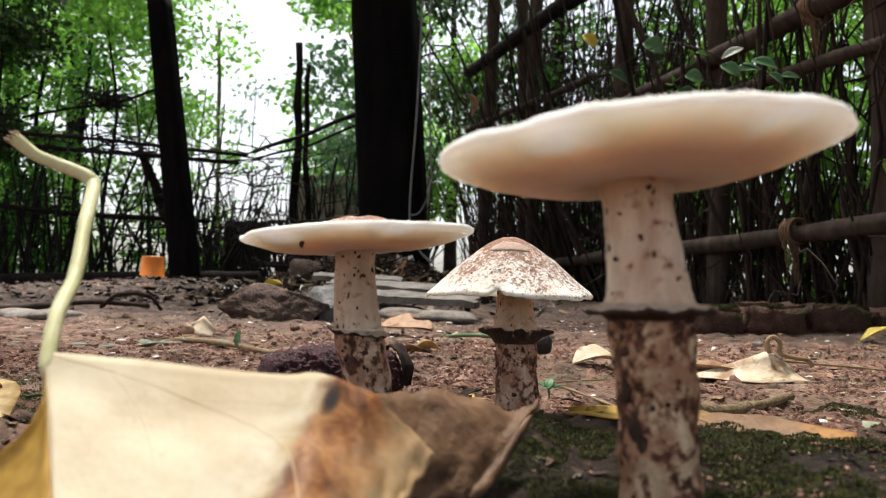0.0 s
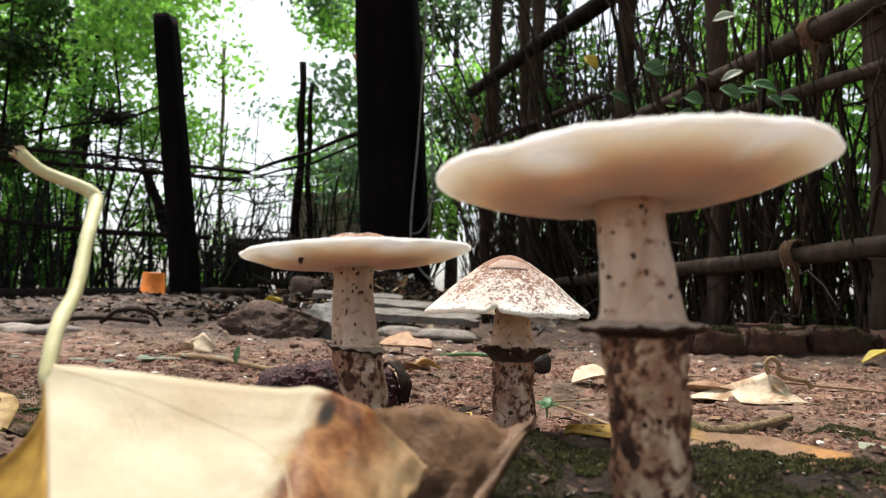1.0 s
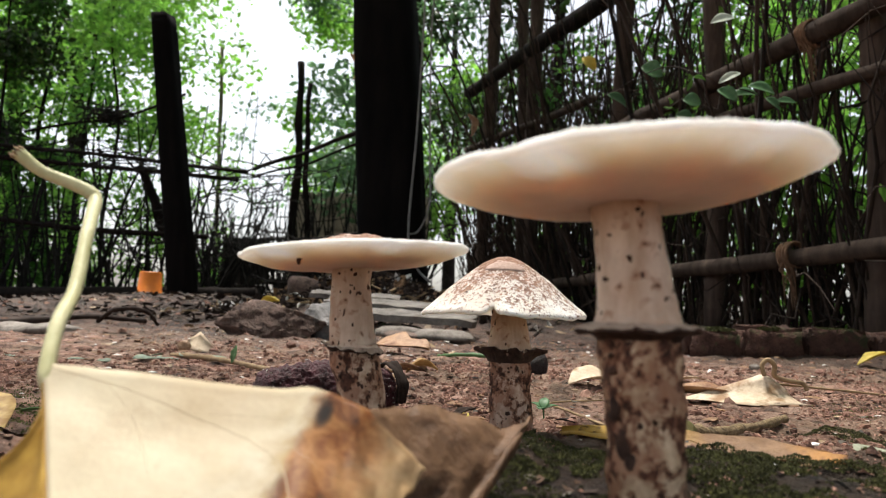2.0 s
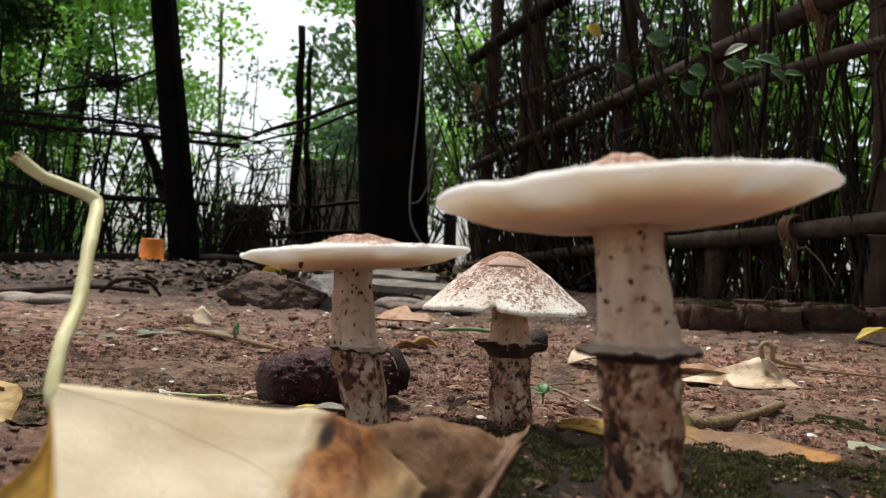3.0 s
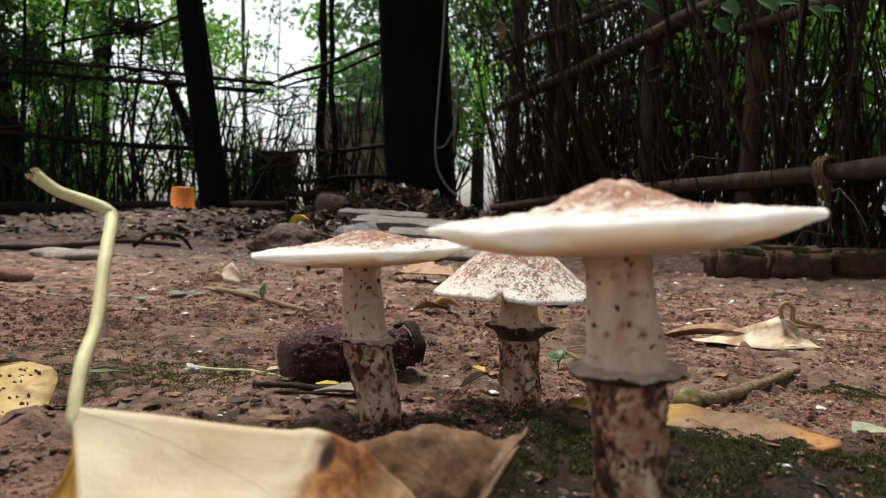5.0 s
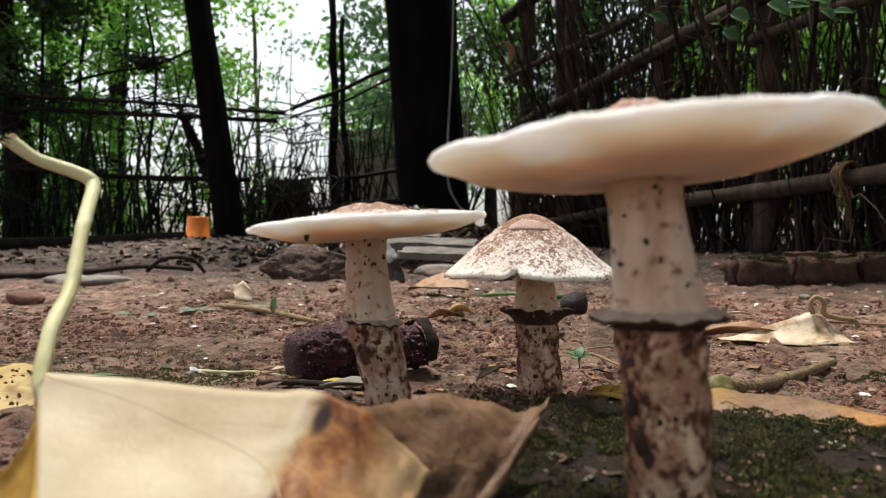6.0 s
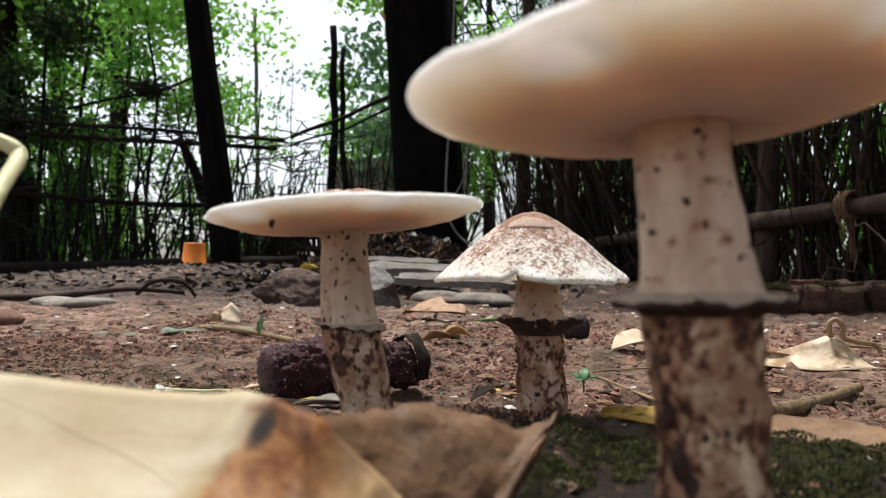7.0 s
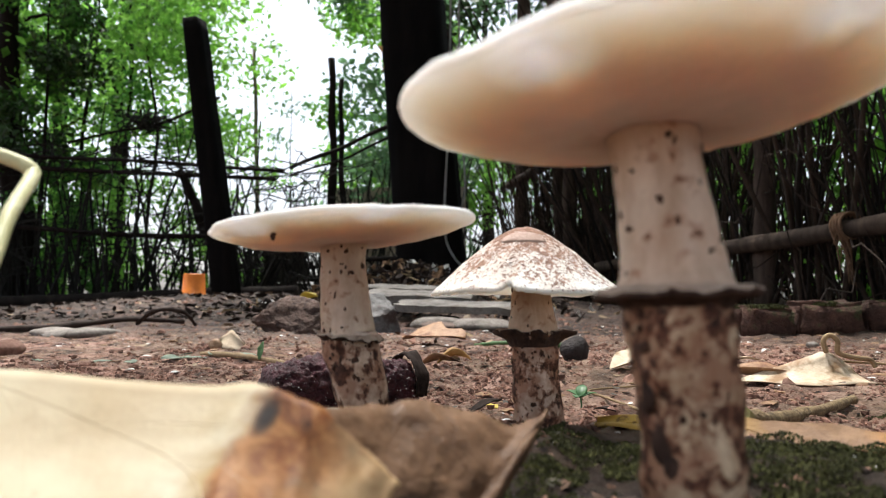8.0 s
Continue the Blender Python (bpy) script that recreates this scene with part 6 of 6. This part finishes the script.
# stones and slabs at the mound
stone(-0.60, 1.60, 0.128, 0.085, 0.060, CLOD, "large broken grey-brown rock half sunk in soil", 1, 5, 0.28, cuts=5, boxy=1.05, facets=16)
stone(-0.475, 1.70, 0.105, 0.07, 0.062, GREY_STONE, "angular grey rock beside a larger one", 2, -10, 0.25, cuts=5, boxy=1.1, facets=16)
stone(-0.30, 1.77, 0.045, 0.04, 0.016, STONE, "flat brown stone on the soil", 3, 10, 0.2)
stone(-0.185, 1.80, 0.085, 0.06, 0.020, PALE_STONE, "flat grey stone lying on soil", 4, -5, 0.2)
stone(-0.33, 1.92, 0.07, 0.05, 0.018, PALE_STONE, "flat grey stone lying on soil", 5, 15, 0.2)
stone(-1.09, 1.38, 0.055, 0.04, 0.013, PALE_STONE, "pale grey stone on the soil", 6, 0, 0.25)
stone(-0.985, 1.33, 0.085, 0.05, 0.012, PALE_STONE, "flat pale stone sunk in the soil", 7, 10, 0.25)
stone(-0.78, 0.90, 0.026, 0.020, 0.013, RED_STONE, "low reddish stone on the soil", 8, 0, 0.3)
stone(-0.87, 2.64, 0.060, 0.05, 0.055, CLOD, "squarish dark clod at the mound", 9, 20, 0.25, boxy=0.6)
SLAB = make_mottled("weathered_slab", (0.055, 0.048, 0.042), (0.23, 0.21, 0.19), 14, 0.85, 0.004, 120, dark=(0.10, 0.08, 0.065))
for i, (x, y, z, l, w, yaw, th) in enumerate([(-0.43, 2.12, 0.098, 0.34, 0.13, 2, 0.022), (-0.29, 1.98, 0.066, 0.34, 0.11, -3, 0.020), (-0.55, 2.26, 0.126, 0.30, 0.11, 5, 0.016)]):
    bm = bmesh.new()
    rows = [[(l * (u / 16 - 0.5) * (1 + 0.16 * noise.noise((v * 0.7, i * 2.1, 3))), w * (v / 7 - 0.5) * (1 + 0.30 * noise.noise((u * 0.2, i * 3.3, 0)) + 0.03 * noise.noise((u * 1.3, i, 5))), 0.005 * noise.noise((u * 0.4, v * 0.5, i)) + 0.002 * noise.noise((u * 1.7, v * 1.7, i))) for v in range(8)] for u in range(17)]
    sheet(bm, rows, th)
    ob = solo("stone_slab", bm, SLAB, (0, 0, 0), "long flat weathered grey slab lying on the mound", "slab", "slabs on the mound", smooth=False)
    ob.matrix_world = pose(x, y, max(z - 0.012, ground_at(x, y) + 0.004), 9, 2, yaw)


def build_mound_litter():
    """A dark heap of twigs, bark and crumpled leaves against the post."""
    rnd = random.Random(21)
    for name, mat, n, label in [("twig_litter", DARK_TWIG, 620, "black twigs and bark heaped at the post"), ("brown_twig_litter", TWIG, 130, "brown dry twigs heaped at the post"), ("dark_leaf_litter", DARK_TWIG, 420, "black rotten leaf scraps heaped at the post"), ("leaf_litter", DEAD_BROWN, 150, "brown leaf scraps heaped at the post"), ("pale_litter", WHITE_BIT, 60, "white scraps heaped at the post")]:
        bm = bmesh.new()
        for i in range(n):
            x, y = rnd.gauss(-0.68, 0.28), rnd.gauss(2.70, 0.20)
            heap = 0.055 * math.exp(-((x + 0.66) / 0.30) ** 2 - ((y - 2.75) / 0.25) ** 2)
            p = Vector((x, y, ground_at(x, y) + rnd.uniform(-0.005, 0.012) + heap * rnd.random()))
            if "twig" in name:
                d = Vector((rnd.gauss(0, 0.06), rnd.gauss(0, 0.05), rnd.gauss(0, 0.026)))
                q = Vector((rnd.gauss(0, 0.012), rnd.gauss(0, 0.012), rnd.gauss(0.004, 0.008)))
                tube(bm, [p - d * 0.5, p + q, p + d * 0.5], [0.003, 0.005, 0.002], 4)
            else:
                turn = Euler((rnd.gauss(0, 0.8), rnd.gauss(0, 0.8), rnd.random() * 6.28)).to_matrix()
                w = rnd.uniform(0.008, 0.026)
                rows = [[p + turn @ Vector((w * (u - 1.5) * 0.7 * (1 + 0.5 * rnd.random()), w * (v - 1) * rnd.uniform(0.4, 0.9), w * rnd.gauss(0, 0.30))) for v in range(3)] for u in range(4)]
                sheet(bm, rows, 0.0012)
        solo(name, bm, mat, (0, 0, 0), label, "litter", kind="stuff", smooth=False)


build_mound_litter()
for x, y, mat, l, yaw, lab in [(-0.60, 2.30, WHITE_BIT, 0.10, 20, "white scrap of bark on the mound"), (-0.79, 2.36, WHITE_BIT, 0.035, 40, "white scrap of bark on the mound"), (-0.75, 2.33, WHITE_BIT, 0.03, 0, "white scrap of bark on the mound"), (-0.92, 2.33, YELLOW, 0.08, 5, "yellow leaf on the mound"), (-0.36, 2.45, DEAD_ORANGE, 0.06, 10, "orange leaf scrap on the mound")]:
    dead_leaf(x, y, yaw, l, l * 0.6, mat, lab, 0.5, 0.15, 0.1, int(l * 1000), 0.02, -20, group="scraps on the mound")


# ---- brick edging ----
def build_bricks():
    ob = thing("brick_edging", (0.37, 1.60, ground_at(0.40, 1.55)), "row of old mossy bricks edging the soil", "edging")
    o = ob.location
    for i, (x, y, l, h, yaw, lean) in enumerate([(0.435, 1.60, 0.120, 0.070, 5, 2), (0.565, 1.615, 0.128, 0.076, 4, -2), (0.705, 1.63, 0.140, 0.074, 6, 1), (0.855, 1.645, 0.140, 0.072, 5, -1), (1.005, 1.66, 0.140, 0.074, 5, 2), (1.155, 1.675, 0.14, 0.072, 6, 0)]):
        bm = bmesh.new()
        bmesh.ops.create_cube(bm, size=1.0)
        bmesh.ops.scale(bm, vec=(l, 0.09, h), verts=bm.verts)
        bmesh.ops.bevel(bm, geom=bm.edges[:], offset=0.008, segments=2, affect="EDGES")
        bmesh.ops.subdivide_edges(bm, edges=bm.edges[:], cuts=2, use_grid_fill=True)
        for v in bm.verts:
            v.co += Vector((noise.noise(v.co * 30 + Vector((i, 0, 0))), noise.noise(v.co * 30 + Vector((0, i, 0))), noise.noise(v.co * 30 + Vector((0, 0, i))))) * 0.013 + Vector((noise.noise(v.co * 75), noise.noise(v.co * 75 + Vector((3, i, 0))), noise.noise(v.co * 75 + Vector((0, 5, i))))) * 0.006
        p = part("brick", bm, BRICK, ob)
        p.matrix_local = pose(x - o.x, y - o.y, h / 2 - 0.006 + 0.004 * i * 0.6, 0, lean, yaw)


build_bricks()


def build_brick_moss():
    rnd = random.Random(6)
    verts, faces = [], []
    for cx, cy, rx, ry, top in [(0.435, 1.585, 0.056, 0.030, 0.066), (0.705, 1.615, 0.062, 0.030, 0.074), (0.56, 1.59, 0.03, 0.02, 0.072)]:
        for _ in range(1500):
            a, r = rnd.random() * 6.283, math.sqrt(rnd.random())
            x, y = cx + math.cos(a) * r * rx, cy + math.sin(a) * r * ry
            z = ground_at(0.40, 1.55) + top - 0.004 - 0.012 * max(0, r - 0.7)
            k, h = len(verts), rnd.uniform(0.003, 0.008)
            b = rnd.random() * 6.283
            verts += [(x + math.cos(b + j * 2.09) * 0.0025, y + math.sin(b + j * 2.09) * 0.0025, z) for j in range(3)] + [(x + rnd.gauss(0, 0.002), y + rnd.gauss(0, 0.002), z + h)]
            faces += [(k, k + 1, k + 3), (k + 1, k + 2, k + 3), (k + 2, k, k + 3)]
    me = bpy.data.meshes.new("brick_moss")
    me.from_pydata(verts, [], faces)
    me.materials.append(MOSS)
    tagged(new("brick_moss", me), "green moss cushions on the old bricks", "moss", kind="stuff")


build_brick_moss()


# ---- moss, grit and litter on the soil ----
def tufts(areas, n, height, mat, name, label, seed):
    """Short pointed moss leaves over rounded patches."""
    rnd = random.Random(seed)
    verts, faces = [], []
    weights = [a[2] * a[3] * a[4] for a in areas]
    while len(faces) < n:
        cx, cy, rx, ry, dens, lift = rnd.choices(areas, weights)[0]
        a, r = rnd.random() * 2 * math.pi, math.sqrt(rnd.random())
        x, y = cx + math.cos(a) * r * rx, cy + math.sin(a) * r * ry
        if noise.noise((x * 34, y * 34, seed)) * 0.8 + 0.6 * noise.noise((x * 130, y * 130, seed)) + 0.5 * (1 - r) < 0.08:
            continue
        z = ground_at(x, y) + ground_rough(x, y) - 0.0004 + lift * (1 - r * r)
        h = height * rnd.uniform(0.5, 1.3)
        w = h * 0.55
        b = rnd.random() * 6.28
        k = len(verts)
        for j in range(3):
            verts.append((x + math.cos(b + j * 2.09) * w, y + math.sin(b + j * 2.09) * w, z))
        verts.append((x + rnd.gauss(0, h * 0.35), y + rnd.gauss(0, h * 0.35), z + h))
        faces += [(k, k + 1, k + 3), (k + 1, k + 2, k + 3), (k + 2, k, k + 3)]
    me = bpy.data.meshes.new(name)
    me.from_pydata(verts, [], faces)
    me.materials.append(mat)
    tagged(new(name, me), label, "moss", kind="stuff")


tufts([(0.06, 0.190, 0.10, 0.06, 0.8, 0.001), (0.16, 0.20, 0.09, 0.06, 0.8, 0.001), (0.115, 0.250, 0.10, 0.055, 1.0, 0.003), (0.045, 0.262, 0.06, 0.05, 0.9, 0.002), (0.20, 0.27, 0.09, 0.05, 0.8, 0.002), (0.228, 0.455, 0.030, 0.022, 1.0, 0.007), (0.265, 0.47, 0.05, 0.03, 0.35, 0.002), (0.02, 0.30, 0.03, 0.02, 0.6, 0.001)],
      170000, 0.0009, MOSS, "moss", "dark green moss on the damp soil", 1)
tufts([(-0.215, 0.40, 0.10, 0.06, 0.35, 0.001), (-0.165, 0.365, 0.10, 0.06, 0.35, 0.001), (-0.26, 0.33, 0.08, 0.07, 0.25, 0.001), (-0.31, 0.45, 0.10, 0.06, 0.15, 0.001), (0.36, 0.62, 0.10, 0.09, 0.12, 0.001)], 46000, 0.0010, make_mottled("pale_moss", (0.045, 0.055, 0.012), (0.18, 0.185, 0.055), 200, 0.9, piece=0.6, island=True), "thin_moss", "sparse green moss on the soil", 2)


def grit(n, lo, hi, box, mat, name, label, seed, power=2.2, flat=0.7, patch=0.0):
    """Loose crumbs and pebbles, denser and finer near the middle of the plot."""
    g = np.random.default_rng(seed)
    x = g.uniform(box[0], box[1], n * 3)
    y = box[2] + (box[3] - box[2]) * g.random(n * 3) ** 1.5
    keep = [k for k in range(n * 3) if patch == 0 or noise.fractal((x[k] * 9, y[k] * 9, 7.7), 0.8, 2.0, 3) + 0.25 * g.normal() > patch][:n]
    x, y, n = x[keep], y[keep], len(keep)
    s = lo + (hi - lo) * g.random(n) ** power * 1.0
    s *= 0.7 + 0.55 * y
    low = [(math.cos(k * 1.2566), math.sin(k * 1.2566), -0.3) for k in range(5)]
    high = [(0.72 * math.cos(k * 1.5708 + 0.4), 0.72 * math.sin(k * 1.5708 + 0.4), 0.55) for k in range(4)]
    shape = np.array(low + high + [(0.05, 0.05, 0.85)], float)
    verts = np.empty((n, 10, 3))
    for i in range(n):
        a = g.random() * 6.28
        c, d = math.cos(a), math.sin(a)
        q = shape * g.uniform(0.5, 1.4, (10, 1)) * s[i]
        q[:, 2] *= flat
        verts[i, :, 0] = x[i] + q[:, 0] * c - q[:, 1] * d
        verts[i, :, 1] = y[i] + q[:, 0] * d + q[:, 1] * c
        verts[i, :, 2] = q[:, 2] + ground_at(x[i], y[i]) + ground_rough(x[i], y[i]) + s[i] * 0.25
    i = np.arange(n)[:, None, None] * 10
    tri = np.array([(0, 1, 5), (1, 6, 5), (1, 2, 6), (2, 7, 6), (2, 3, 7), (3, 8, 7), (3, 4, 8), (4, 0, 8), (0, 5, 8), (5, 6, 9), (6, 7, 9), (7, 8, 9), (8, 5, 9)])[None]
    me = bpy.data.meshes.new(name)
    me.from_pydata(verts.reshape(-1, 3).tolist(), [], (i + tri).reshape(-1, 3).tolist())
    me.materials.append(mat)
    tagged(new(name, me), label, "gravel", kind="stuff")


grit(60000, 0.0003, 0.0016, (-0.50, 0.50, 0.16, 1.05), GRIT, "grit", "loose reddish grit and crumbs on the soil", 1, patch=-0.05)
grit(15000, 0.0005, 0.0022, (-1.1, 1.0, 0.5, 2.1), GRIT, "grit", "loose reddish grit and crumbs on the soil", 6, patch=-0.1)
grit(1600, 0.0015, 0.007, (-2.2, 1.4, 0.6, 3.4), GRIT, "gravel", "small reddish stones on the soil", 2, 3.0)
grit(900, 0.001, 0.0045, (-0.9, 0.9, 0.25, 2.0), WHITE_BIT, "pale_chips", "scattered pale chips on the soil", 3, 4.0, 0.3)
grit(2200, 0.0008, 0.0042, (-0.9, 0.9, 0.22, 2.0), DARK_TWIG, "dark_crumbs", "dark bark crumbs on the soil", 4, 2.5, 0.35)
grit(1200, 0.0015, 0.007, (-0.9, 0.9, 0.25, 2.0), DEAD_BROWN, "leaf_crumbs", "brown leaf crumbs on the soil", 5, 2.5, 0.2)
rnd = random.Random(77)
for i in range(22):
    x, y = rnd.uniform(-0.55, 0.6), 0.36 + 0.9 * rnd.random() ** 1.4
    s = rnd.uniform(0.003, 0.006) * (0.6 + y)
    if math.hypot(x + 0.20, y - 0.39) < 0.04:
        continue
    stone(x, y, s, s * 0.8, s * 0.6, RED_STONE if i % 3 else PALE_STONE, "small broken pebble on the soil", i + 40, rnd.uniform(0, 360), 0.2, "pebble", 2, "pebbles on the soil")


def scraps(n, box, lo, hi, mat, name, label, seed):
    """Small torn flakes of dead leaf lying on the soil."""
    g = random.Random(seed)
    verts, faces = [], []
    for i in range(n):
        x, y = g.uniform(box[0], box[1]), box[2] + (box[3] - box[2]) * g.random() ** 1.4
        s = g.uniform(lo, hi) * (0.7 + 0.6 * y)
        m = Matrix.Translation(on_ground(x, y, s * 0.10)) @ Euler((g.gauss(0, 0.25), g.gauss(0, 0.25), g.random() * 6.283)).to_matrix().to_4x4()
        k, c = len(verts), 6 + i % 3
        bend = g.uniform(-0.25, 0.35)
        asp = g.uniform(0.3, 0.75)
        verts.append(m @ Vector((0, 0, 0)))
        for j in range(c):
            a = 6.283 * j / c
            r = s * g.uniform(0.6, 1.15)
            px, py = math.cos(a) * r, math.sin(a) * r * asp
            verts.append(m @ Vector((px, py, bend * py * py / max(s, 1e-5) + 0.12 * px * px / max(s, 1e-5))))
        faces += [(k, k + 1 + j, k + 1 + (j + 1) % c) for j in range(c)]
    me = bpy.data.meshes.new(name)
    me.from_pydata(verts, [], faces)
    me.materials.append(mat)
    tagged(new(name, me), label, "litter", kind="stuff")


SCRAP_GREY = make_mottled("scrap_grey", (0.07, 0.06, 0.048), (0.20, 0.175, 0.14), 90, 0.65, 0.0005, piece=0.6, island=True)
SCRAP_BROWN = make_mottled("scrap_brown", (0.045, 0.022, 0.013), (0.17, 0.09, 0.05), 90, 0.65, 0.0005, piece=0.6, island=True)
SCRAP_ROTTEN = make_mottled("scrap_rotten", (0.018, 0.011, 0.008), (0.085, 0.052, 0.036), 60, 0.8, 0.0005, piece=0.7, island=True)
SCRAP_TAN = make_mottled("scrap_tan", (0.24, 0.15, 0.08), (0.46, 0.34, 0.21), 90, 0.65, 0.0005, piece=0.5, island=True)
scraps(230, (-0.36, 0.36, 0.20, 0.62), 0.0015, 0.0065, SCRAP_GREY, "grey_scraps", "grey decayed leaf scraps on the soil", 1)
scraps(380, (-0.55, 0.60, 0.20, 1.20), 0.0012, 0.0055, SCRAP_BROWN, "brown_scraps", "dark brown leaf scraps on the soil", 2)
scraps(240, (-0.60, 0.65, 0.25, 1.30), 0.0012, 0.0050, SCRAP_TAN, "tan_scraps", "tan dry leaf scraps on the soil", 3)
scraps(190, (-0.34, -0.15, 0.16, 0.33), 0.0020, 0.0090, SCRAP_BROWN, "bark_scraps", "dark bark scraps on the damp soil", 4)
scraps(110, (-0.13, 0.02, 0.27, 0.36), 0.0025, 0.0080, SCRAP_BROWN, "rotten_scraps", "black rotten leaf scraps by the stems", 5)
grit(15000, 0.0006, 0.0034, (-0.60, 0.60, 0.22, 1.25), CRUMB, "soil_crumbs", "lumpy reddish soil crumbs on the ground", 7, 2.6, 0.9, 0.05)
scraps(2600, (-3.4, -0.75, 2.1, 4.4), 0.004, 0.014, SCRAP_ROTTEN, "rotten_litter", "thick dark rotten leaf litter before the far fence", 9)
scraps(700, (-3.6, 0.3, 1.2, 4.6), 0.003, 0.008, SCRAP_BROWN, "far_brown_scraps", "dark brown leaf litter by the far fence", 6)
scraps(300, (-3.6, 0.3, 1.0, 4.4), 0.003, 0.007, SCRAP_GREY, "far_grey_scraps", "grey decayed leaf litter by the far fence", 7)
scraps(260, (-3.0, 0.3, 1.0, 4.2), 0.004, 0.013, SCRAP_TAN, "far_tan_scraps", "tan dry leaf litter by the far fence", 8)
